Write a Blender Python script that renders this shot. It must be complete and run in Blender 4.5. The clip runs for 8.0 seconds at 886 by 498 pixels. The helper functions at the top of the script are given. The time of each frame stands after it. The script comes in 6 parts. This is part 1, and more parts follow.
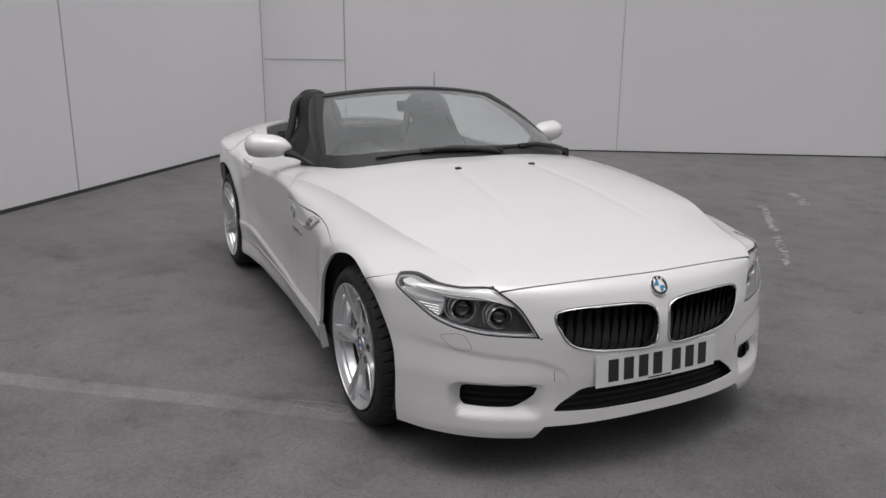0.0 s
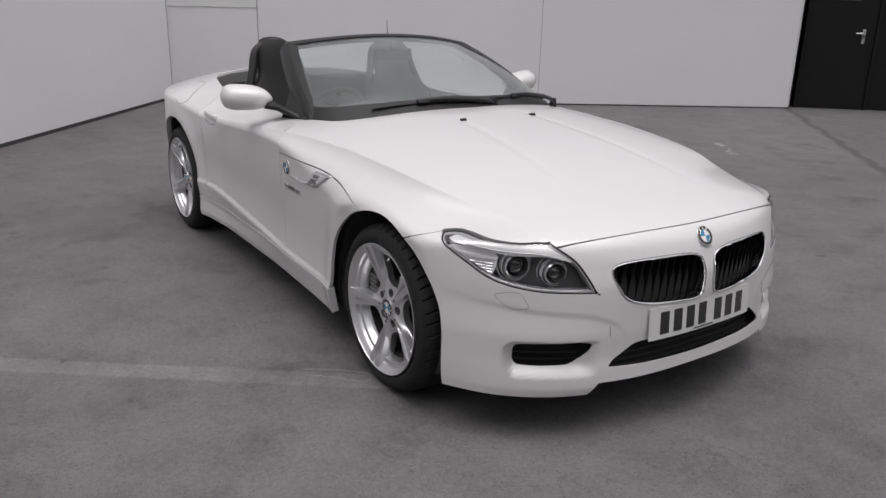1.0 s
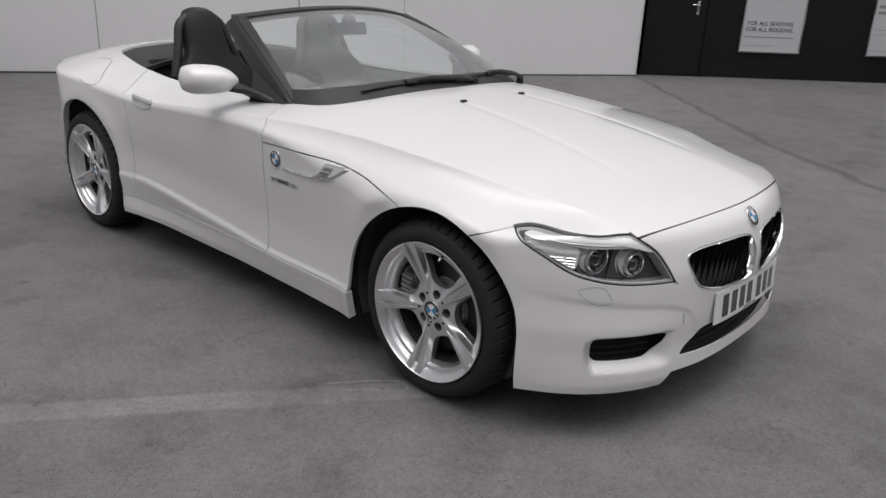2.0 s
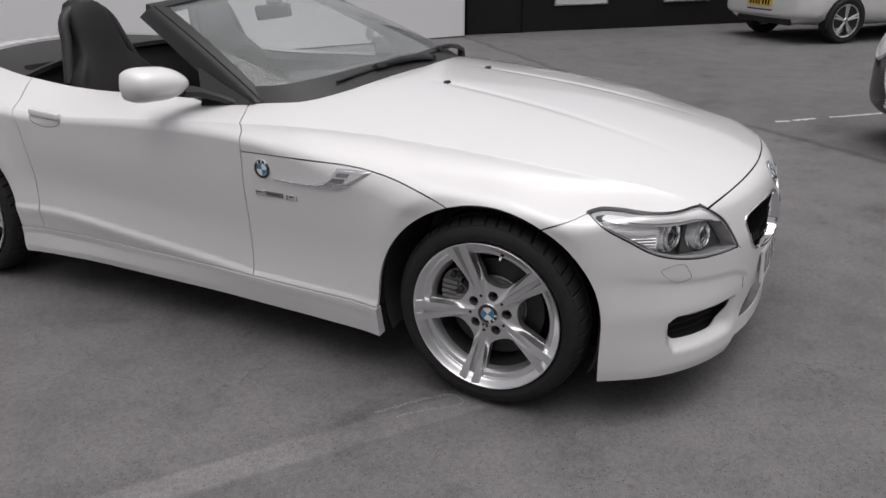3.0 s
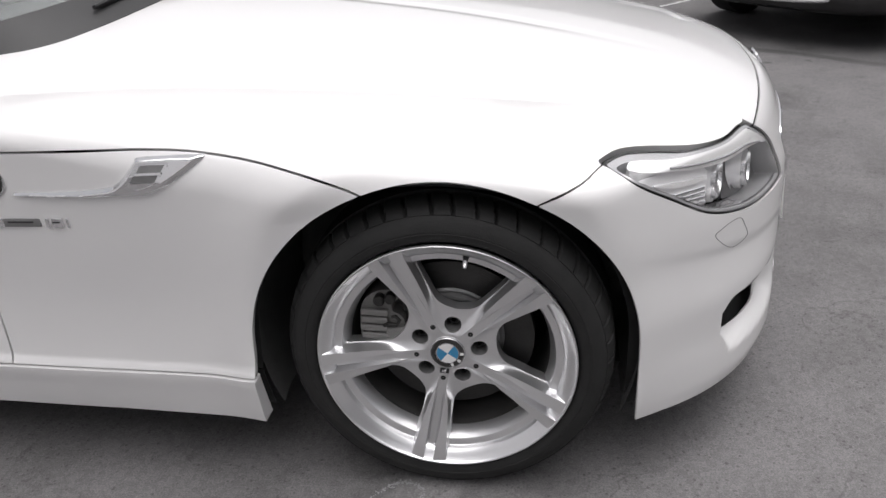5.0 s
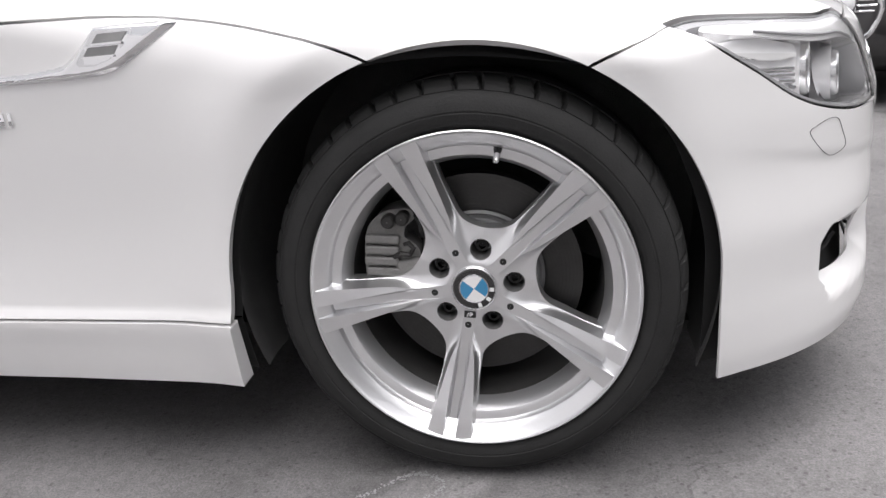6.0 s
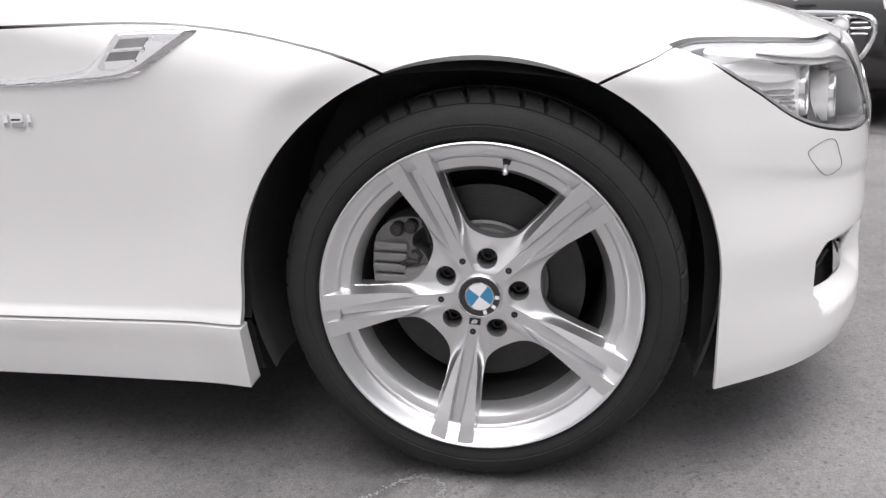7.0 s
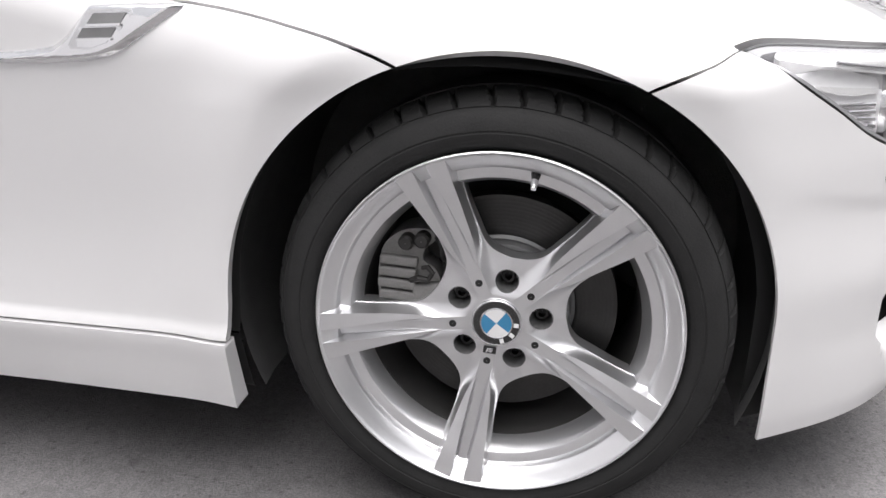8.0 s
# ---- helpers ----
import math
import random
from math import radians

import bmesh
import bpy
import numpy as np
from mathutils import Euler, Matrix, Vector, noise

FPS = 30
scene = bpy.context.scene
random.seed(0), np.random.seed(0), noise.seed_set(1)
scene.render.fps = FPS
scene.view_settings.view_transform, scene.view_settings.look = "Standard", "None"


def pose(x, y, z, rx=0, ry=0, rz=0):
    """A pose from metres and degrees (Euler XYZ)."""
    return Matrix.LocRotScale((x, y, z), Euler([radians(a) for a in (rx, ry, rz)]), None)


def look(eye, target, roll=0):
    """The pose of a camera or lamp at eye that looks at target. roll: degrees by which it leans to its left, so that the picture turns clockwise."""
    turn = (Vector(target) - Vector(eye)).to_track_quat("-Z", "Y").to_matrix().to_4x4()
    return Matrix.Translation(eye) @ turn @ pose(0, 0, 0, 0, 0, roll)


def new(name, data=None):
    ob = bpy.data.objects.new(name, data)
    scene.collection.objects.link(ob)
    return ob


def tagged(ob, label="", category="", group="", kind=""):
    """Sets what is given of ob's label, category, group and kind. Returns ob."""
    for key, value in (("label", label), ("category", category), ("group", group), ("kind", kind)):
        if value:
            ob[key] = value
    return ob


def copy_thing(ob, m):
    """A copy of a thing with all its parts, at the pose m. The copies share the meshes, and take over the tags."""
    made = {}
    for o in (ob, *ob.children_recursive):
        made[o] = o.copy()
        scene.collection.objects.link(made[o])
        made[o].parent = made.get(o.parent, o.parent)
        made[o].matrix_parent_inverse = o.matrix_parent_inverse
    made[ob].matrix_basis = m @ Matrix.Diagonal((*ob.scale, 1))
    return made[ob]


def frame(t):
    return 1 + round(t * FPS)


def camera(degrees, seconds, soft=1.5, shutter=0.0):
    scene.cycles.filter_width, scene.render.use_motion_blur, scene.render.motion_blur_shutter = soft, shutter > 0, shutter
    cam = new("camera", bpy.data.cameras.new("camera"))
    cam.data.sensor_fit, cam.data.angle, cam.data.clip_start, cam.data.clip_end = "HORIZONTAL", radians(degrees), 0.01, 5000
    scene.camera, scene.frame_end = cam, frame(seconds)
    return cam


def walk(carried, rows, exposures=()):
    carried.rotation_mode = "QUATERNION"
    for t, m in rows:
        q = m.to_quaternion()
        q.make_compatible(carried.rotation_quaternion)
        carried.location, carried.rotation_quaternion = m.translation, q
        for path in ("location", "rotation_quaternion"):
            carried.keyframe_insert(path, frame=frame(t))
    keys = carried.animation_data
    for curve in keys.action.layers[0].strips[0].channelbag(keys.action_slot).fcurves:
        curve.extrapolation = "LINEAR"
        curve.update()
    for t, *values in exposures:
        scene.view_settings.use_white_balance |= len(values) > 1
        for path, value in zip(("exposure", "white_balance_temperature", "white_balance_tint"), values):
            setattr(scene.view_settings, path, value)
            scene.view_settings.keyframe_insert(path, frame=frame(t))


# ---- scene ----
cam = camera(59.6, 8.0)
PATH = [
    (0, (2.687, -1.757, 1.448), (0.939, -0.929, 0.94), 0.5),
    (0.5, (2.556, -1.883, 1.403), (0.84, -0.994, 0.887), 1.5),
    (1, (2.309, -2.152, 1.405), (0.731, -1.087, 0.791), 1.3),
    (1.2, (2.184, -2.226, 1.388), (0.644, -1.114, 0.76), 1.1),
    (2.3, (1.398, -2.731, 1.413), (0.278, -1.223, 0.727), 2.6),
    (2.5, (1.241, -2.781, 1.384), (0.201, -1.219, 0.693), 2.1),
    (3, (0.846, -2.848, 1.412), (0.018, -1.186, 0.667), -0.2),
    (3.5, (0.488, -2.868, 1.404), (-0.027, -1.103, 0.618), -2.5),
    (4, (0.352, -2.673, 1.369), (-0.023, -0.902, 0.518), -3.6),
    (4.5, (0.275, -2.352, 1.338), (-0.032, -0.600, 0.421), -3.8),
    (4.7, (0.242, -2.218, 1.295), (-0.039, -0.471, 0.362), -3.9),
    (5.8, (0.165, -1.876, 0.755), (-0.179, -0.015, 0.109), -4.7),
    (6, (0.151, -1.924, 0.732), (-0.184, -0.047, 0.128), -4.3),
    (6.5, (0.131, -1.957, 0.738), (-0.184, -0.068, 0.16), -3.5),
    (7, (0.13, -1.957, 0.741), (-0.18, -0.069, 0.158), -2.7),
    (7.5, (0.133, -1.922, 0.724), (-0.197, -0.043, 0.122), -2.1),
    (8, (0.102, -1.794, 0.777), (-0.237, 0.054, 0.091), -0.4),
]
walk(cam, [(t, look(eye, target, roll)) for t, eye, target, roll in PATH],
     [(0, -.22, 6500, 13), (1.2, -.12, 6500, 13), (2.5, -.09, 6500, 13), (3.5, -.02, 6500, 13), (4.0, .19, 6500, 12.5), (4.5, .16, 6500, 12.5), (5.8, .92, 6500, 12.5), (6.5, 1.05, 6500, 12.5), (8, 1.07, 6500, 12.5)])

# ---------------------------------------------------------------- world, sun and materials
world = bpy.data.worlds.new("overcast_sky")
scene.world = world
world.use_nodes = True
wn, wl = world.node_tree.nodes, world.node_tree.links
sky = wn.new("ShaderNodeTexSky")
sky.sky_type = "NISHITA"
sky.sun_disc = False
sky.sun_elevation, sky.sun_rotation = radians(75), radians(60)
sky.air_density, sky.dust_density, sky.ozone_density = 1.0, 6.0, 1.0
grey = wn.new("ShaderNodeHueSaturation")
grey.inputs["Saturation"].default_value = 0.10
wl.new(sky.outputs[0], grey.inputs["Color"])
wl.new(grey.outputs[0], wn["Background"].inputs["Color"])
wn["Background"].inputs["Strength"].default_value = 0.125

sun_data = bpy.data.lights.new("sun", "SUN")
sun_data.energy, sun_data.angle, sun_data.color = 1.25, radians(55), (1.0, 0.985, 0.97)
sun = new("sun", sun_data)
sun.matrix_world = look((0.0, -3.2, 10), (0, 0, 0))


def material(name, base, rough=0.5, metal=0.0, coat=0.0, spread=0.0, grain=0.0, bump=0.0, scale=8.0, spec=0.5, **more):
    """A node material: the base colour varied at two scales, with fine relief."""
    m = bpy.data.materials.new(name)
    m.use_nodes = True
    n, l = m.node_tree.nodes, m.node_tree.links
    b = n["Principled BSDF"]
    b.inputs["Base Color"].default_value = (*base, 1)
    b.inputs["Roughness"].default_value = rough
    b.inputs["Metallic"].default_value = metal
    b.inputs["Coat Weight"].default_value = coat
    b.inputs["Coat Roughness"].default_value = 0.04
    b.inputs["Specular IOR Level"].default_value = spec
    if spread or grain or bump:
        at = n.new("ShaderNodeTexCoord")
        big, fine = n.new("ShaderNodeTexNoise"), n.new("ShaderNodeTexNoise")
        big.inputs["Scale"].default_value, fine.inputs["Scale"].default_value = scale, scale * 14
        big.inputs["Detail"].default_value, fine.inputs["Detail"].default_value = 5, 3
        for t in (big, fine):
            l.new(at.outputs["Object"], t.inputs["Vector"])
        mix = n.new("ShaderNodeMix")
        mix.data_type = "RGBA"
        mix.inputs[6].default_value = (*[c * (1 - spread) for c in base], 1)
        mix.inputs[7].default_value = (*[min(1, c * (1 + spread)) for c in base], 1)
        add = n.new("ShaderNodeMath")
        add.operation = "MULTIPLY_ADD"
        l.new(fine.outputs["Fac"], add.inputs[0])
        add.inputs[1].default_value = grain
        l.new(big.outputs["Fac"], add.inputs[2])
        l.new(add.outputs[0], mix.inputs["Factor"])
        l.new(mix.outputs[2], b.inputs["Base Color"])
        if bump:
            bp = n.new("ShaderNodeBump")
            bp.inputs["Strength"].default_value = bump
            bp.inputs["Distance"].default_value = 0.01
            l.new(fine.outputs["Fac"], bp.inputs["Height"])
            l.new(bp.outputs[0], b.inputs["Normal"])
    return m


PAINT = material("white_car_paint", (0.74, 0.735, 0.735), 0.32, coat=1.0, spread=0.01, grain=0.4, scale=3.0)
BLACKGLOSS = material("black_car_paint", (0.012, 0.012, 0.013), 0.3, coat=1.0)
TRIM = material("satin_black_plastic", (0.014, 0.014, 0.015), 0.5, spread=0.2, grain=0.5, scale=20, bump=0.05)
VOID = material("matt_black_lining", (0.016, 0.016, 0.016), 0.9, spread=0.3, grain=0.5, scale=15)
FELT = material("black_arch_liner", (0.07, 0.07, 0.07), 0.85, spread=0.3, grain=0.6, scale=30, bump=0.4)
CHROME = material("chrome", (0.85, 0.85, 0.86), 0.07, metal=1.0)
SATIN = material("satin_chrome", (0.72, 0.72, 0.73), 0.22, metal=1.0)
ALLOY = material("silver_painted_alloy", (0.72, 0.72, 0.73), 0.30, metal=0.88, coat=0.25, spread=0.04, grain=0.6, scale=30)
RIM = material("silver_painted_rim", (0.74, 0.74, 0.75), 0.30, metal=0.88, coat=0.25, spread=0.04, grain=0.6, scale=30)
RUBBER = material("tyre_rubber", (0.0165, 0.0165, 0.0165), 0.66, spec=0.24, spread=0.45, grain=0.8, scale=25, bump=0.12)
# near black: the shade deep in the wheel is put into the colour
BARREL = material("shade_dark_barrel", (0.045, 0.044, 0.043), 0.5, metal=0.3, spread=0.35, grain=0.6, scale=18)
# silver made greyer in the colour, for the shade inside the bolt holes
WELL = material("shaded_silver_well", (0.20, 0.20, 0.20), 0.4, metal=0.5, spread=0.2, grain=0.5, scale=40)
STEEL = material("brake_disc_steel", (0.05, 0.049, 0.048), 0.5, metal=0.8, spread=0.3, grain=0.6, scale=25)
CAST = material("cast_iron_caliper", (0.17, 0.167, 0.163), 0.55, metal=0.3, spread=0.35, grain=0.7, scale=30, bump=0.3)
LEATHER = material("black_leather", (0.009, 0.0085, 0.0085), 0.6, spec=0.3, spread=0.3, grain=0.8, scale=25, bump=0.08)
CABIN = material("black_cabin_plastic", (0.013, 0.013, 0.0135), 0.65, spread=0.3, grain=0.6, scale=20, bump=0.02)
CANVAS = material("dark_grey_deck_cover", (0.024, 0.0235, 0.0235), 0.7, spread=0.2, grain=0.7, scale=30, bump=0.2)


def thin_lens(name, ior=1.45, tint=(.95, .95, .95)):
    """Clear moulded plastic: see-through, with a gloss that grows towards the edge."""
    m = bpy.data.materials.new(name)
    m.use_nodes = True
    n, l = m.node_tree.nodes, m.node_tree.links
    n.remove(n["Principled BSDF"])
    clear, gloss, mix, facing_, curve, level = (n.new("ShaderNode" + k) for k in ("BsdfTransparent", "BsdfGlossy", "MixShader", "LayerWeight", "Math", "MapRange"))
    clear.inputs[0].default_value = (*tint, 1)
    gloss.inputs["Roughness"].default_value = .02
    facing_.inputs["Blend"].default_value = .5
    curve.operation = "POWER"
    curve.inputs[1].default_value = 5
    l.new(facing_.outputs["Facing"], curve.inputs[0])
    level.inputs[3].default_value, level.inputs[4].default_value = ((ior - 1) / (ior + 1)) ** 2, 1.0
    l.new(curve.outputs[0], level.inputs[0])
    l.new(level.outputs[0], mix.inputs[0])
    l.new(clear.outputs[0], mix.inputs[1])
    l.new(gloss.outputs[0], mix.inputs[2])
    l.new(mix.outputs[0], n["Material Output"].inputs["Surface"])
    return m


LENS = thin_lens("headlamp_lens", 1.45, (.98, .98, .98))


def screen_glass(name, haze=.10):
    """Laminated glass: a clear pane with a mirror gloss; dust and reflected sky haze are painted as a thin uneven film.
    """
    m = thin_lens(name, 1.5, (.93, .955, .95))
    n, l = m.node_tree.nodes, m.node_tree.links
    film, last, spots, amount = (n.new("ShaderNode" + k) for k in ("BsdfDiffuse", "MixShader", "TexNoise", "MapRange"))
    film.inputs[0].default_value = (.62, .64, .64, 1)
    spots.inputs["Scale"].default_value = 4
    spots.inputs["Detail"].default_value = 6
    amount.inputs[1].default_value, amount.inputs[2].default_value = .3, .7
    amount.inputs[3].default_value, amount.inputs[4].default_value = haze * .6, haze * 1.4
    l.new(spots.outputs["Fac"], amount.inputs[0])
    l.new(amount.outputs[0], last.inputs[0])
    l.new(n["Mix Shader"].outputs[0], last.inputs[1])
    l.new(film.outputs[0], last.inputs[2])
    l.new(last.outputs[0], n["Material Output"].inputs["Surface"])
    return m


GLASS = screen_glass("windscreen_glass")
BLUE = material("blue_enamel", (0.03, 0.22, 0.42), 0.25, coat=1.0)
WHITE = material("white_enamel", (0.8, 0.8, 0.8), 0.25, coat=1.0)
BLACK = material("black_enamel", (0.01, 0.01, 0.01), 0.25, coat=1.0)
PLATE = material("white_number_plate", (0.70, 0.70, 0.69), 0.35, spread=0.03, grain=0.4, scale=30)
PLATE_YELLOW = material("yellow_number_plate", (0.75, 0.50, 0.06), 0.35, spread=0.03, grain=0.4, scale=30)


# ---------------------------------------------------------------- small helpers of this scene
def empty(name, at=(0, 0, 0)):
    ob = new(name)
    ob.location = at
    return ob


def link_mesh(name, me, mat, parent=None, label=""):
    for m in (mat if isinstance(mat, (list, tuple)) else [mat]):
        me.materials.append(m)
    ob = new(name, me)
    if parent:
        ob.parent = parent
    if label:
        ob["label"] = label
    return ob


def part(name, bm, mat, parent=None, label="", smooth=35):
    me = bpy.data.meshes.new(name)
    bmesh.ops.recalc_face_normals(bm, faces=bm.faces)
    bm.to_mesh(me)
    bm.free()
    if smooth:
        me.shade_smooth()
        me.set_sharp_from_angle(angle=radians(smooth))
    return link_mesh(name, me, mat, parent, label)


def box(bm, size, at=(0, 0, 0), rot=(0, 0, 0), bevel=0.0, seg=2, taper=0.0):
    """A block with bevelled edges; taper narrows its top."""
    made = bmesh.ops.create_cube(bm, size=1.0)["verts"]
    for v in made:
        k = 1 - taper if v.co.z > 0 else 1
        v.co = Vector((v.co.x * size[0] * k, v.co.y * size[1] * k, v.co.z * size[2]))
    if bevel:
        edges = {e for v in made for e in v.link_edges}
        out = bmesh.ops.bevel(bm, geom=list(edges), offset=bevel, segments=seg, profile=0.6, affect="EDGES")
        made = list({v for f in out["faces"] for v in f.verts} | {v for v in made if v.is_valid})
    m = pose(*at, *rot)
    for v in made:
        v.co = m @ v.co
    return made


def lathe(bm, profile, segments=64, centre=(0, 0, 0), axis="y", closed=False):
    """A profile of (radius, along) turned about an axis through centre."""
    rings = []
    for r, a in profile:
        ring = []
        for i in range(segments):
            t = 2 * math.pi * i / segments
            c, s = r * math.cos(t), r * math.sin(t)
            p = (c, a, s) if axis == "y" else ((a, c, s) if axis == "x" else (c, s, a))
            ring.append(bm.verts.new(Vector(centre) + Vector(p)))
        rings.append(ring)
    pairs = list(zip(rings, rings[1:])) + ([(rings[-1], rings[0])] if closed else [])
    for a, b in pairs:
        for i in range(segments):
            j = (i + 1) % segments
            bm.faces.new((a[i], a[j], b[j], b[i]))
    return rings


def loft(bm, rings, close=True, caps=True):
    """Rings of points joined by quads."""
    vs = [[bm.verts.new(p) for p in ring] for ring in rings]
    n = len(vs[0])
    for a, b in zip(vs, vs[1:]):
        for i in range(n if close else n - 1):
            j = (i + 1) % n
            bm.faces.new((a[i], a[j], b[j], b[i]))
    if caps and close:
        bm.faces.new(vs[0])
        bm.faces.new(list(reversed(vs[-1])))
    return vs


def tube(bm, points, radius, seg=8):
    """A round bar along points."""
    rings = []
    pts = [Vector(p) for p in points]
    for i, p in enumerate(pts):
        d = (pts[min(i + 1, len(pts) - 1)] - pts[max(i - 1, 0)]).normalized()
        a = d.orthogonal().normalized() if i == 0 else (last - d * last.dot(d)).normalized()
        last = a
        b = d.cross(a)
        r = radius[i] if isinstance(radius, (list, tuple)) else radius
        rings.append([p + (a * math.cos(t) + b * math.sin(t)) * r for t in (2 * math.pi * k / seg for k in range(seg))])
    loft(bm, rings)


def extrude_outline(bm, outline, depth, m=None):
    """A flat outline of (x, y) given depth along -z, placed by m."""
    m = m or Matrix()
    top = [bm.verts.new(m @ Vector((x, y, 0))) for x, y in outline]
    low = [bm.verts.new(m @ Vector((x, y, -depth))) for x, y in outline]
    bm.faces.new(top)
    bm.faces.new(list(reversed(low)))
    for i in range(len(top)):
        j = (i + 1) % len(top)
        bm.faces.new((top[i], low[i], low[j], top[j]))


def smooth_curve(pts, n=8, closed=True):
    """A smooth curve through points (Catmull-Rom), n steps between each two."""
    pts = [Vector(p) for p in pts]
    out, count = [], len(pts)
    for i in range(count if closed else count - 1):
        p0, p1, p2, p3 = (pts[(i + k) % count] if closed else pts[min(max(i + k, 0), count - 1)] for k in (-1, 0, 1, 2))
        for s in range(n):
            t = s / n
            out.append(0.5 * ((2 * p1) + (p2 - p0) * t + (2 * p0 - 5 * p1 + 4 * p2 - p3) * t * t + (3 * p1 - p0 - 3 * p2 + p3) * t ** 3))
    if not closed:
        out.append(pts[-1])
    return out


def lettering(name, text, size, m, mat, parent, depth=0.0006, squeeze=1.0, label=""):
    """Raised letters of the built-in font as a mesh, placed by m and centred on it."""
    c = bpy.data.curves.new(name, "FONT")
    c.body, c.size, c.extrude, c.align_x, c.align_y = text, size, depth, "CENTER", "CENTER"
    tmp = bpy.data.objects.new("tmp", c)
    me = bpy.data.meshes.new_from_object(tmp)
    bpy.data.objects.remove(tmp)
    me.transform(m @ Matrix.Diagonal((squeeze, 1, 1, 1)))
    return link_mesh(name, me, mat, parent, label)

# ---------------------------------------------------------------- the roadster's skin, as a smooth solid
# x ahead, z up; the front axle is at x = 0 and the rear axle at x = -2.496
def curve_of(*pts):
    """A smooth function through points (Hermite, slopes from the neighbours)."""
    xs, ys = np.array([p[0] for p in pts], float), np.array([p[1] for p in pts], float)
    d = np.diff(ys) / np.diff(xs)
    m = np.concatenate(([d[0]], np.where(d[1:] * d[:-1] > 0, 2 * d[1:] * d[:-1] / (d[1:] + d[:-1] + 1e-12), 0), [d[-1]]))

    def f(x):
        x = np.clip(np.asarray(x, float), xs[0], xs[-1])
        i = np.clip(np.searchsorted(xs, x) - 1, 0, len(xs) - 2)
        h = xs[i + 1] - xs[i]
        t = (x - xs[i]) / h
        return ((1 + 2 * t) * (1 - t) ** 2 * ys[i] + t * (1 - t) ** 2 * h * m[i] + t * t * (3 - 2 * t) * ys[i + 1] + t * t * (t - 1) * h * m[i + 1])
    return f


crest = curve_of((-3.6, .76), (-3.3, .87), (-2.9, .94), (-2.4, .952), (-1.6, .935), (-1.0, .935), (-.72, .93), (-.47, .910), (-.1, .868), (.2, .817), (.45, .760), (.62, .712), (.72, .665), (.9, .54))
crease_y = curve_of((-3.6, .70), (-3.0, .80), (-2.5, .85), (-1.9, .855), (-1.4, .850), (-.95, .832), (-.72, .806), (-.45, .772), (-.28, .755), (-.1, .735), (.07, .710), (.23, .658), (.40, .60), (.5, .585), (.58, .557), (.75, .50))
crease_z = curve_of((-3.6, .66), (-3.2, .79), (-2.6, .832), (-2.2, .80), (-1.9, .778), (-1.4, .807), (-.95, .832), (-.72, .837), (-.45, .831), (-.28, .819), (-.1, .803), (.07, .782), (.23, .752), (.40, .724), (.5, .703), (.58, .674), (.75, .59))
half_width = curve_of((-3.6, .82), (-3.0, .872), (-2.55, .897), (-2.1, .885), (-1.7, .872), (-1.2, .872), (-.7, .888), (-.2, .898), (.1, .898), (.8, .897))
square = curve_of((.15, 2.55), (.36, 2.50), (.48, 2.10), (.60, 2.0), (.9, 2.0))
lip = curve_of((10, .30), (19.5, .36), (21, .400), (23, .420), (27.5, .446), (35.6, .460), (43, .477), (50, .497), (58, .520), (66, .54))
tuck = curve_of((.10, .06), (.17, .030), (.24, .014), (.285, .005), (.31, .015), (.42, .020), (.58, .010), (.66, .005), (.72, .003), (.80, .0), (.90, .01), (1.1, .05))
tuck_front = curve_of((.10, .040), (.17, .022), (.30, .018), (.42, .018), (.58, .012), (.72, .003), (.80, .0), (.90, .01), (1.1, .05))
nose = curve_of((.10, .76), (.165, .786), (.20, .796), (.25, .794), (.30, .789), (.40, .795), (.485, .804), (.53, .803), (.60, .785), (.66, .759), (.72, .713), (.80, .60))


scoop = curve_of((-3.0, .0), (-2.4, .010), (-1.6, .020), (-.9, .024), (-.4, .028), (.05, .030), (.28, .020), (.45, .010), (.6, .0))
spread_out = curve_of((-1.6, .40), (-.9, .50), (-.4, .58), (-.1, .50), (.05, .38), (.3, .28), (.45, .18), (.6, .25))


def height(x, y):
    y = np.abs(y)
    yc, zc = crease_y(x), crease_z(x)
    inner = crest(x) - (crest(x) - zc) * (np.minimum(y, yc) / yc) ** 2.5
    d = np.maximum(y - yc, 0)
    # a sharp shoulder line: hollow right below it, then easing out over the wheel
    outer = zc - spread_out(x) * d - scoop(x) * (1 - np.exp(-d / .026))
    z = np.where(y < yc, inner, outer)
    line = .20 + .10 * (x + .45)
    fade = np.clip((x + .55) / .2, 0, 1) * np.clip((.45 - x) / .3, 0, 1)
    return z - .0025 * fade * np.exp(-((y - line) / .022) ** 2)


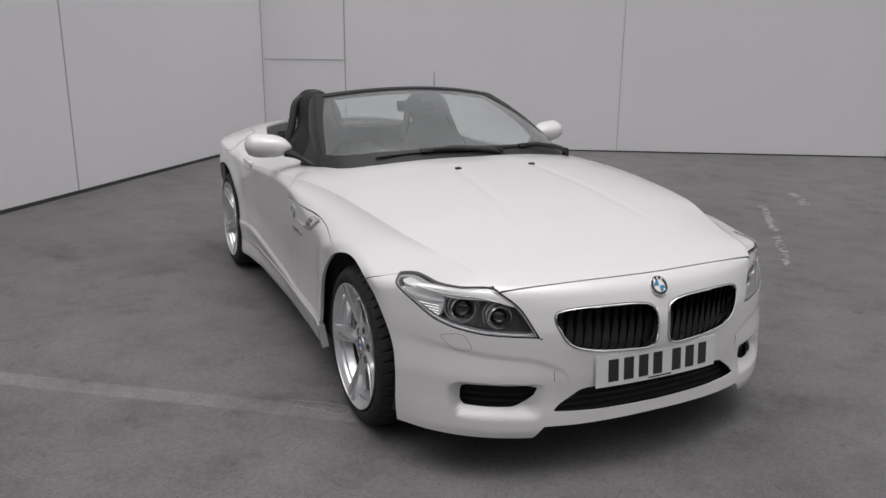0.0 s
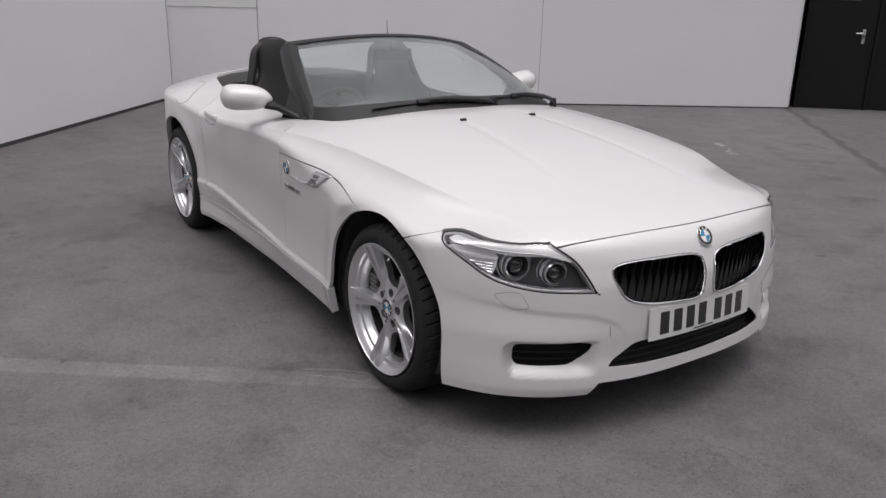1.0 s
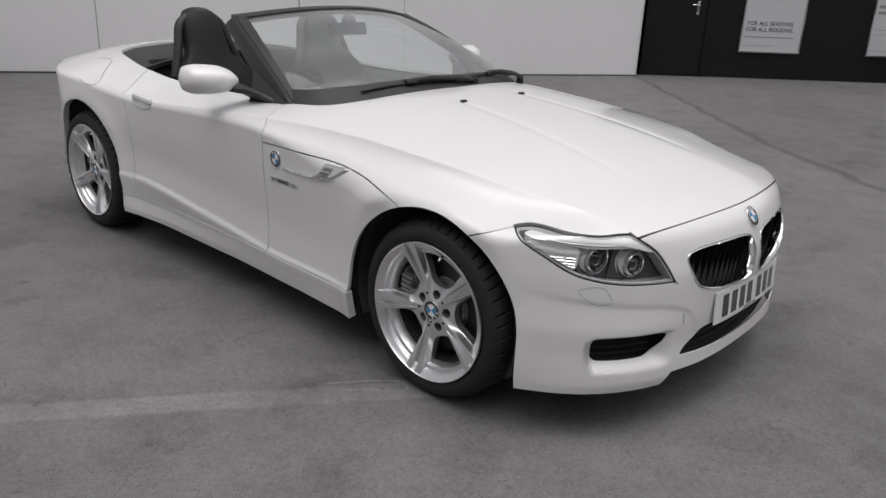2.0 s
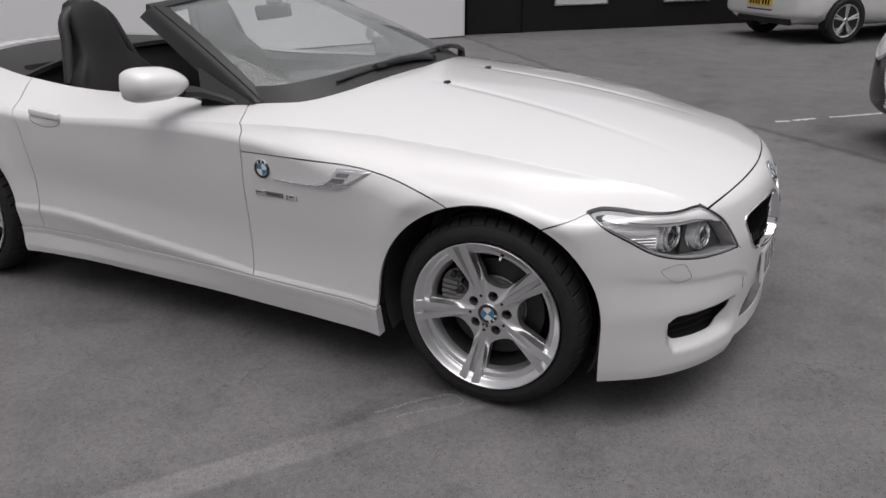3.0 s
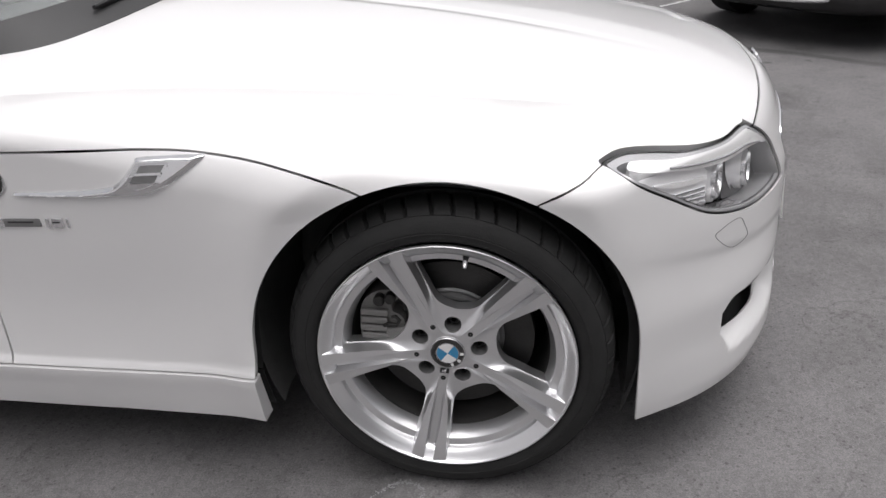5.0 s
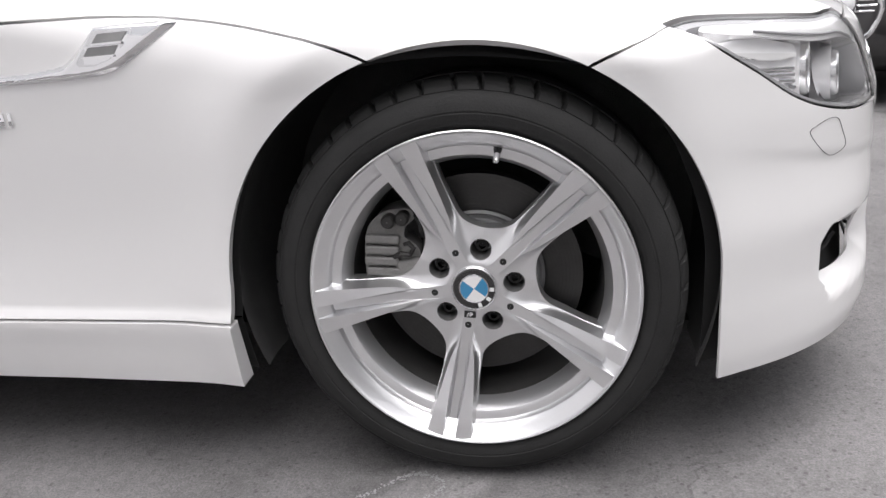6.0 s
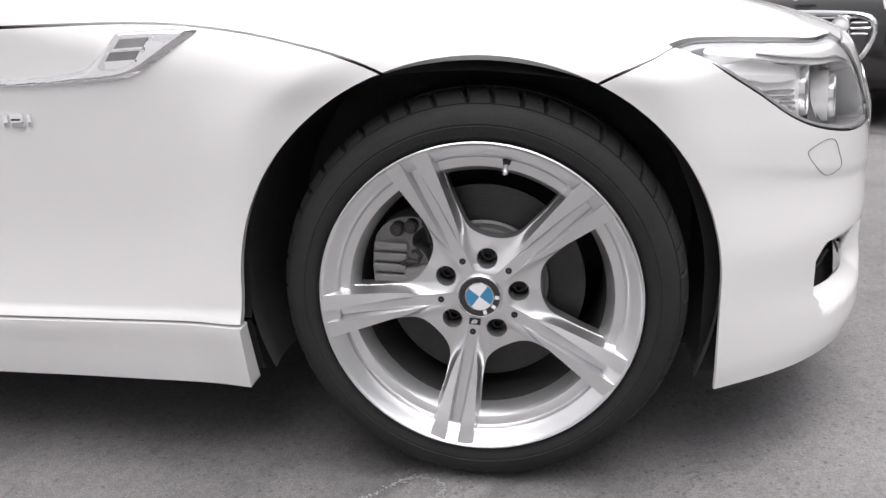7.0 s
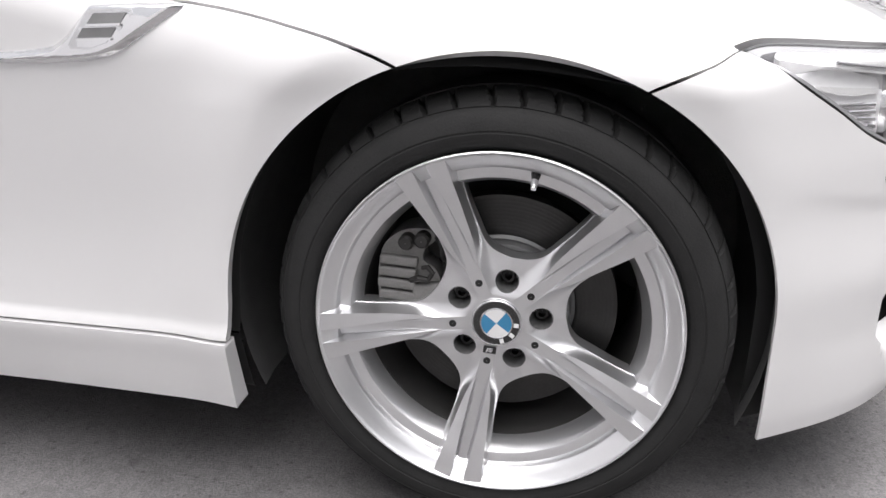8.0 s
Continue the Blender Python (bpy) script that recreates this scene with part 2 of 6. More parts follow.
def skin(p):
    """Below zero inside the body, above zero outside, in about metres."""
    x, y, z = p[..., 0], np.abs(p[..., 1]), p[..., 2]
    r = np.hypot(x + .01, z - .337)
    crown = .37 + .033 * np.clip((z - .48) / .14, 0, 1)          # the flare stands proud a little above the arch
    flare = .012 * np.exp(-((r - crown) / np.where(r < crown, .06 - .024 * np.clip((z - .48) / .14, 0, 1), .06)) ** 2) + .012 * np.exp(-((np.hypot(x + 2.496, z - .337) - .38) / .07) ** 2)
    door = np.clip((x + 2.1) / .3, 0, 1) * np.clip((-.3 - x) / .4, 0, 1)
    rise = .085 * np.clip((-.9 - x) / 1.0, 0, 1) * np.clip((.62 - z) / .2, 0, 1) * np.clip((z - .2) / .06, 0, 1)
    ahead_of = np.clip((x + .25) / .3, 0, 1)                 # the bumper has no sill line
    w = half_width(x) - (tuck(z - rise) * (1 - ahead_of) + tuck_front(z) * ahead_of) * (.6 + .4 * door) + flare - .008
    theta = np.degrees(np.arctan2(y, np.maximum(x + .25, .02)))
    under = lip(theta) - z
    step = np.clip(under / .026 + .5, 0, 1)
    sunk = .0036 * step * step * (3 - 2 * step) * np.exp(-np.maximum(under, 0) / .35) * np.clip((56 - theta) / 16, 0, 1) * np.clip((theta - 19) / 3.5, 0, 1)
    if np.any(x > .35):                                   # the pocket round the side duct
        c = [np.clip(q, 0, 1) for q in ((y - .425) / .06, (.696 - y) / .020, (z - .232) / .050, (.362 - z) / .018)]
        c = [q * q * (3 - 2 * q) for q in c]
        sunk = sunk + np.where(x > .35, (.030 + .008 * np.clip((y - .55) / .10, 0, 1)) * c[0] * c[1] * c[2] * c[3], 0)
    ahead = np.maximum(x + .05, 0) / nose(z)
    behind = np.maximum(-2.6 - x, 0) / .80
    n = np.where(x > -.05, 2 + (square(z) - 2) * np.clip((x + .05) / .3, 0, 1), 2)
    e = ahead ** 2.86 + behind ** 2.5 + (y / w) ** n - 1
    g = np.hypot(2.86 * ahead ** 1.86 / .8 + 3 * behind ** 2 / .86, 2 * y / w ** 2) + 1e-3
    side, top = e / g + sunk, (z - height(x, y)) * .92
    k = .018 + .042 * np.clip((x + .80) / .35, 0, 1) * np.clip((.38 - x) / .35, 0, 1)      # rounder over the front wheel
    h = np.clip(.5 + .5 * (side - top) / k, 0, 1)
    return top * (1 - h) + side * h + k * h * (1 - h)


def skin_normal(p):
    out, e = np.zeros_like(p), 1e-3
    for i in range(3):
        d = np.zeros(3)
        d[i] = e
        out[..., i] = skin(p + d) - skin(p - d)
    return out / np.maximum(np.linalg.norm(out, axis=-1, keepdims=True), 1e-9)


def skin_grid():
    """Points of the right-hand skin on rays from a spine, fanned out at both ends: (stations, rays, 3)."""
    mid = np.arange(-2.7, .0501, .0145)
    turn_f, turn_r = np.linspace(0, 1, 180)[1:], np.linspace(1, 0, 40)[:-1]
    xs = np.concatenate((-2.7 - .25 * turn_r, mid, .05 + .40 * turn_f))
    az = np.concatenate((-90 * turn_r, np.zeros(len(mid)), 90 * turn_f)) * np.pi / 180
    beta = np.radians(np.concatenate((np.linspace(-42, 15, 100), np.linspace(15, 34, 72)[1:], np.linspace(34, 90, 82)[1:])))
    o = np.zeros((len(xs), len(beta), 3))
    o[..., 0], o[..., 2] = xs[:, None], .45
    d = np.stack((np.sin(az)[:, None] * np.cos(beta), -np.cos(az)[:, None] * np.cos(beta), np.ones(len(xs))[:, None] * np.sin(beta)), -1)
    lo, hi = np.full(o.shape[:2], .05), np.full(o.shape[:2], 1.5)
    for _ in range(36):
        m = (lo + hi) / 2
        inside = skin(o + d * m[..., None]) < 0
        lo, hi = np.where(inside, m, lo), np.where(inside, hi, m)
    return o + d * lo[..., None]


def skin_at(o, d, far=3.0):
    """Where rays from inside the body leave its skin."""
    o, d = np.asarray(o, float), np.asarray(d, float)
    lo, hi = np.zeros(o.shape[:-1]), np.full(o.shape[:-1], far)
    for _ in range(40):
        m = (lo + hi) / 2
        inside = skin(o + d * m[..., None]) < 0
        lo, hi = np.where(inside, m, lo), np.where(inside, hi, m)
    return o + d * lo[..., None]


def front_at(y, z):
    """The point of the nose at a width and a height."""
    return skin_at(np.array([[.2, y, z]]), np.array([[1.0, 0, 0]]))[0]


def side_at(x, z):
    """The point of the right-hand side at a length and a height."""
    return skin_at(np.array([[x, 0, z]]), np.array([[0, -1.0, 0]]))[0]


def top_at(x, y):
    return skin_at(np.array([[x, y, .5]]), np.array([[0, 0, 1.0]]))[0]


def bend(p):
    """The angle round the nose, in radians."""
    return np.arctan2(np.abs(p[..., 1]), p[..., 0] + .25)


def outline_field(outline, u, v):
    """Signed distance to a closed outline, below zero within it."""
    pts = np.array([(a[0], a[1]) for a in outline])
    best, inside = np.full(u.shape, 9.0), np.zeros(u.shape, bool)
    for (ax, ay), (bx, by) in zip(pts, np.roll(pts, -1, 0)):
        dx, dy = bx - ax, by - ay
        t = np.clip(((u - ax) * dx + (v - ay) * dy) / (dx * dx + dy * dy + 1e-12), 0, 1)
        best = np.minimum(best, np.hypot(u - ax - t * dx, v - ay - t * dy))
        inside ^= ((ay > v) != (by > v)) & (u < dx * (v - ay) / (dy + 1e-15) + ax)
    return np.where(inside, -best, best)


def clip_grid(points, faces, fields):
    """Faces cut to where every field is below zero: points, normals by field, faces."""
    pts = [tuple(p) for p in points]
    vals = [list(r) for r in np.stack(fields, 1)]
    for k in range(len(fields)):
        cache, kept = {}, []

        def cut(a, b):
            key = (min(a, b), max(a, b))
            if key not in cache:
                va, vb = vals[a][k], vals[b][k]
                t = va / (va - vb)
                pts.append(tuple(pa + (pb - pa) * t for pa, pb in zip(pts[a], pts[b])))
                vals.append([x + (y - x) * t for x, y in zip(vals[a], vals[b])])
                cache[key] = len(pts) - 1
            return cache[key]

        for f in faces:
            out = [vals[i][k] > 0 for i in f]
            if not any(out):
                kept.append(f)
            elif not all(out):
                g = []
                for i in range(len(f)):
                    a, b = f[i], f[(i + 1) % len(f)]
                    if not out[i]:
                        g.append(a)
                    if out[i] != out[(i + 1) % len(f)]:
                        g.append(cut(a, b))
                if len(set(g)) > 2:
                    kept.append(tuple(dict.fromkeys(g)))
        faces = kept
    used = sorted({i for f in faces for i in f})
    back = {i: n for n, i in enumerate(used)}
    return np.array([pts[i] for i in used]), [tuple(back[i] for i in f) for f in faces]


GRID = skin_grid()
GRID[np.abs(GRID[..., 1]) < 1e-5, 1] = 0
ROWS_N, COLS_N = GRID.shape[:2]
SKIN_POINTS = GRID.reshape(-1, 3)
SKIN_FACES = [(i * COLS_N + j, (i + 1) * COLS_N + j, (i + 1) * COLS_N + j + 1, i * COLS_N + j + 1) for i in range(ROWS_N - 1) for j in range(COLS_N - 1)]


def panel(name, fields, mat, parent, both=False, mirror=False, lift=0.0, flange=0.014, gap=0.0024, label=""):
    """A piece of the skin where all fields are below zero, with turned-in edges. both: right and left in one piece; mirror: the left-hand one."""
    keep = np.ones(len(SKIN_POINTS), bool)
    for f in fields:
        keep &= f < .05
    faces = [f for f in SKIN_FACES if keep[f[0]] or keep[f[2]]]
    p, fs = clip_grid(SKIN_POINTS, faces, [f + gap for f in fields])
    n = skin_normal(p)
    n[np.abs(p[:, 1]) < 1e-6, 1] = 0
    p = p + n * lift
    if mirror:
        p, n, fs = p * (1, -1, 1), n * (1, -1, 1), [tuple(reversed(f)) for f in fs]
    if both:
        centre = np.abs(p[:, 1]) < 1e-6
        index = np.where(centre, np.arange(len(p)), 0)
        index[~centre] = len(p) + np.arange((~centre).sum())
        p2, n2 = p[~centre] * (1, -1, 1), n[~centre] * (1, -1, 1)
        fs = fs + [tuple(int(index[i]) for i in reversed(f)) for f in fs]
        p, n = np.concatenate((p, p2)), np.concatenate((n, n2))
    if flange:
        count = {}
        for f in fs:
            for a, b in zip(f, f[1:] + f[:1]):
                count.setdefault((min(a, b), max(a, b)), []).append((a, b))
        rim = [e[0] for e in count.values() if len(e) == 1]
        ids = sorted({i for e in rim for i in e})
        at = {v: len(p) + 2 * k for k, v in enumerate(ids)}
        extra, extra_n = [], []
        mean = {v: np.zeros(3) for v in ids}
        for a, b in rim:
            out = np.cross(p[b] - p[a], n[a])
            mean[a] += out
            mean[b] += out
        for v in ids:
            o = mean[v] / (np.linalg.norm(mean[v]) + 1e-9)
            extra += [p[v], p[v] - n[v] * flange]
            extra_n += [o, o]
        fs = fs + [(b, a, at[a], at[b])[0:0] or (at[b], at[a], at[a] + 1, at[b] + 1) for a, b in rim]
        p, n = np.concatenate((p, extra)), np.concatenate((n, extra_n))
    me = bpy.data.meshes.new(name)
    me.from_pydata(p.tolist(), [], [f for f in fs if len(set(f)) > 2])
    me.shade_smooth()
    me.normals_split_custom_set_from_vertices(n.tolist())
    return link_mesh(name, me, mat, parent, label)

# ---------------------------------------------------------------- the white roadster
car = tagged(empty("roadster"), "white two-seat roadster with its roof folded, parked on asphalt", "car")
X, Y, Z = SKIN_POINTS[:, 0], np.abs(SKIN_POINTS[:, 1]), SKIN_POINTS[:, 2]
THETA = bend(SKIN_POINTS)

front_arch = .353 + .006 * np.clip((.34 - Z) / .05, 0, 1) * (X < 0) - np.hypot((X + .003) * .981, np.maximum(Z - .337, 0) * 1.023) - .5 * np.maximum(.30 - Y, 0)
rear_arch = .358 - np.hypot(X + 2.496, np.maximum(Z - .337, 0)) - .5 * np.maximum(.30 - Y, 0)
under_edge = curve_of((-3.4, .24), (-2.9, .20), (-2.1, .172), (-.37, .172), (.3, .163), (.8, .166))(X) + .042 * np.clip((.462 - Y) / .03, 0, 1) * (X > .4) - Z
cowl_edge = curve_of((0, -.655), (.25, -.672), (.45, -.705), (.58, -.76), (.64, -.82), (.70, -.99), (.78, -1.08))
belt = curve_of((-2.80, .42), (-2.72, .53), (-2.5, .605), (-2.2, .652), (-1.6, .672), (-1.0, .69))
cockpit = np.maximum.reduce((X - cowl_edge(Y), Y - belt(X), -2.80 - X))     # below zero over the opening
door_seam = curve_of((.1, -.906), (.6, -.909), (.78, -.902), (.805, -.907), (.825, -.921), (.845, -.95), (.87, -.995), (.95, -1.1))(Z)
tail_seam = curve_of((.1, -2.02), (.5, -2.01), (.72, -2.035), (.80, -2.075), (.88, -2.195), (1.0, -2.3))(Z)
clam = curve_of((-1.0, .745), (-.70, .750), (-.54, .749), (-.44, .744), (-.37, .735), (-.31, .724), (-.259, .712), (-.192, .694), (-.123, .665), (-.02, .60), (.10, .60), (.179, .641), (.24, .665), (.306, .683), (.34, .672), (.38, .655), (.5, .61), (.8, .55))(X)
# the height over that line, as a distance along the skin, so that the gap keeps its width
facing = skin_normal(SKIN_POINTS)
over_clam = (Z - clam) / np.clip(np.sqrt(1 - facing[:, 2] ** 2), .22, 1)
hood_lip = .664 - .25 * Y ** 2 - .06 * Y ** 4
LAMP = [(a / 57.3, b) for a, b in ((55.8, .682), (55.8, .682), (53, .6875), (50, .6870), (47, .6840), (41, .6775), (37, .6795), (34.8, .678), (34.8, .678), (29.8, .620), (26.0, .524), (26.0, .524), (31, .526), (36.5, .531), (42, .547), (46, .570), (50, .610), (54, .651))]
LAMP = smooth_curve([(a, b, 0) for a, b in LAMP], 5)
lamp_hole = outline_field(LAMP, THETA, Z)
KIDNEY = smooth_curve([(a, b, 0) for a, b in ((.022, .57), (.045, .604), (.12, .617), (.25, .618), (.36, .611), (.397, .592), (.386, .545), (.345, .492), (.25, .467), (.12, .459), (.05, .460), (.022, .485))], 6)
kidney_hole = np.where(X > .4, outline_field(KIDNEY, Y, Z), 1)
INTAKE = [(-.398, .264), (-.38, .285), (-.31, .332), (-.28, .337), (-.15, .339), (0, .340), (.15, .339), (.28, .337), (.31, .332), (.38, .285), (.398, .264), (.25, .257), (0, .252), (-.25, .257)]
intake_hole = np.where(X > .4, outline_field(INTAKE, Y, Z), 1)
DUCT = [(.663, .290), (.662, .324), (.657, .335), (.648, .339), (.594, .343), (.452, .345), (.460, .318), (.476, .296), (.497, .282), (.520, .275), (.593, .272), (.634, .272), (.655, .273), (.661, .280)]
duct_hole = np.where(X > .35, outline_field(DUCT, Y, Z), 1)
SILL = .286
fore = -.02 - X

# the bonnet wraps over the wheels and meets the wing along a line above the side vent
hood = panel("bonnet", [door_seam - X, -over_clam, X - hood_lip, cowl_edge(Y) - X, front_arch, -lamp_hole], PAINT, car, both=True, label="long white clamshell bonnet")
above = np.minimum(over_clam, hood_lip - X)
bumper = panel("front_bumper", [fore, np.maximum(above, -1), front_arch, under_edge, -lamp_hole, -kidney_hole, -intake_hole, -duct_hole], PAINT, car, both=True, flange=.0045, label="white sports front bumper with air ducts")
for m in (False, True):
    panel("front_wing", [door_seam - X, over_clam, SILL - Z, front_arch, X - .0], PAINT, car, mirror=m)
    panel("door", [X - door_seam, tail_seam - X, SILL - Z, -cockpit], PAINT, car, mirror=m)
    panel("side_skirt", [Z - SILL, under_edge, front_arch, rear_arch, X, -2.3 - X], PAINT, car, mirror=m, flange=.03, lift=.004)
tail = panel("rear_body", [X - tail_seam, np.where(X > -2.4, SILL - Z, -1.0), -cockpit, rear_arch, under_edge], PAINT, car, both=True, flange=.03)
# dark inner structure behind the gaps and openings
panel("inner_body", [np.maximum(front_arch, rear_arch), under_edge, -cockpit, -lamp_hole], VOID, car, both=True, lift=-.045, flange=0)


def wheel_house(x, s):
    bm = bmesh.new()
    rings = []
    for i in range(61):
        t = radians(-24 + 228 * i / 60)
        rings.append([(x + r * math.cos(t), s * y, .337 + r * math.sin(t)) for r, y in ((.368, .835), (.374, .80), (.378, .78), (.376, .50), (.2, .49), (.02, .49))])
    loft(bm, rings, close=False)
    part("wheel_arch_liner", bm, FELT, car, "black felt wheel arch liner")


for ax in (-.01, -2.496):
    for s in (-1, 1):
        wheel_house(ax, s)
bm = bmesh.new()
box(bm, (3.5, 1.35, .02), (-1.35, 0, .185))
part("undertray", bm, VOID, car)


# ---------------------------------------------------------------- wheels
RIM_Y = -.862


def tyre_mesh():
    bm = bmesh.new()
    prof = [(.2350, -.840), (.2440, -.858), (.2462, -.8670), (.2482, -.8690), (.2502, -.8730), (.2540, -.8770), (.2610, -.8800), (.2680, -.8810), (.2690, -.8802), (.2705, -.8802), (.2715, -.8812), (.2800, -.8800),
            (.2900, -.8760), (.2965, -.8715), (.2985, -.8685), (.3000, -.8692), (.3050, -.8630), (.3105, -.8525), (.3145, -.8380), (.3165, -.8220), (.3170, -.8090),
            (.3095, -.806), (.3095, -.798), (.3175, -.795), (.3185, -.760), (.3185, -.728), (.3175, -.69), (.31, -.66), (.28, -.645), (.236, -.66)]
    n = 720
    rings = lathe(bm, prof, n, (0, 0, .318))
    starts, at = [], 0
    while at < n - 6:                            # blocks of uneven length, as tyres have them
        starts.append(at)
        at += (13, 16, 14, 18, 15)[len(starts) % 5]
    for k in range(16, 21):                      # shoulder blocks, cut through by slanting cross grooves
        for a in starts:
            for i in (0, 1):
                v = rings[k][(a + i + (k - 16)) % n]
                d = Vector((v.co.x, 0, v.co.z - .318)).normalized()
                v.co -= d * (.0075 if k > 17 else .0055)
                v.co.y += (.0065, .005, .003, .001, 0)[k - 16]
    return bm


# half widths along one spoke: the sunk tongue, the foot and the outer edge of the two prongs, the outline
tongue_w = curve_of((.02, .0080), (.085, .0084), (.12, .0090), (.17, .0090), (.22, .0080), (.25, .0076))
prong_in = curve_of((.02, .0086), (.085, .0092), (.12, .0108), (.17, .0112), (.22, .0100), (.25, .0094))
prong_out = curve_of((.02, .0090), (.080, .0098), (.12, .0185), (.16, .0245), (.20, .0300), (.242, .0355), (.26, .038))
outline_w = curve_of((.02, .034), (.075, .0300), (.11, .0290), (.15, .0300), (.19, .0345), (.21, .0405), (.228, .052), (.245, .066))
tongue_y = curve_of((.0, -.8460), (.075, -.8460), (.10, -.8464), (.13, -.8476), (.17, -.8515), (.21, -.8565), (.235, -.8605), (.26, -.866))
prong_up = curve_of((.06, .0), (.082, .0004), (.12, .0065), (.17, .0130), (.22, .0190), (.26, .0200))
flank_down = curve_of((.0, .006), (.06, .0075), (.09, .0115), (.13, .021), (.20, .030), (.25, .036))


def spoke_field(x, v):
    """Below zero on one spoke and its share of the hub; the spoke runs along x."""
    r = np.hypot(x, v)
    a, b, k = np.abs(v) - outline_w(x), r - .094, .030
    h = np.clip(.5 + .5 * (b - a) / k, 0, 1)
    return b * (1 - h) + a * h - k * h * (1 - h)


def spoke_height(x, v):
    """How far the spoke's face stands out, as y: a tongue between two flat prongs, and falling flanks."""
    r, a = np.hypot(x, v), np.abs(v)
    t, pi_, po, w = tongue_w(x), prong_in(x), prong_out(x), np.maximum(outline_w(x), prong_out(x) + .003)
    up = np.clip((a - t) / np.maximum(pi_ - t, .0008), 0, 1)
    up = np.where(up < .8, up * .80 / .8, up)
    u = np.clip((a - po) / (w - po), 0, 1.3)
    y = tongue_y(x) - prong_up(x) * up + flank_down(x) * np.where(u < 1, u * (1.9 - .9 * u), 1 + .1 * (u - 1))
    y = y + .0016 * np.clip((a - pi_) / (po - pi_ + 1e-6), 0, 1) * np.clip((x - .09) / .05, 0, 1)
    y = y + .0022 * np.exp(-((a - t + .0011) / .0009) ** 2) * np.clip((x - .085) / .03, 0, 1)      # fine groove along the tongue
    hub = np.clip((r - .040) / .012, 0, 1)                  # flat ring round the cap
    return tongue_y(x) * (1 - hub) + y * hub


def sheet(points, faces, fields, back):
    """A cut sheet with its rim turned back by the vector back."""
    p, fs = clip_grid(points, faces, fields)
    bm = bmesh.new()
    vs = [bm.verts.new(q) for q in p]
    for f in fs:
        bm.faces.new([vs[i] for i in f])
    rim = [e for e in bm.edges if len(e.link_faces) == 1]
    twin = {}
    for e in rim:
        for v in e.verts:
            if v not in twin:
                twin[v] = bm.verts.new(v.co + Vector(back))
    for e in rim:
        bm.faces.new((e.verts[0], e.verts[1], twin[e.verts[1]], twin[e.verts[0]]))
    return bm


def spoke_mesh():
    # the grid's lines follow the edges of tongue, prongs and outline
    xs = np.arange(.026, .2560, .0022)
    t, pi_, po, w = tongue_w(xs), prong_in(xs), prong_out(xs), outline_w(xs)
    half = [0 * xs, t * .45, t - .0030, t - .0020, t - .0011, t - .0003, (t + pi_) / 2, pi_ - .0006, pi_] + [pi_ + (po - pi_) * k for k in (.06, .5, .94, 1)]
    half += [po + (w - po) * k / 10 for k in (.4, 1, 2, 3, 4, 5, 6, 7, 8, 9, 10)] + [w + (.105 - w) * (k / 40) ** 1.2 for k in range(1, 41)]
    half = np.array(half)
    gv = np.concatenate((-half[:0:-1], half)).T
    gx = np.repeat(xs[:, None], gv.shape[1], 1)
    pts = np.stack((gx, spoke_height(gx, gv), gv), -1).reshape(-1, 3)
    n, m = gx.shape
    faces = [(i * m + j, (i + 1) * m + j, (i + 1) * m + j + 1, i * m + j + 1) for i in range(n - 1) for j in range(m - 1)]
    x, v = pts[:, 0], pts[:, 2]
    r = np.hypot(x, v)
    sector = np.abs(v) * math.cos(radians(36)) - x * math.sin(radians(36))
    bolts = np.maximum(*[.0162 - np.hypot(x - .0605 * math.cos(radians(36)), v - s * .0605 * math.sin(radians(36))) for s in (-1, 1)])
    slot = np.minimum(.0088 - np.abs(v), x - .2250)               # open between the ends of the prongs
    return sheet(pts, faces, [sector, spoke_field(x, v), r - .2425, .0345 - r, bolts, slot], (0, .026, 0))


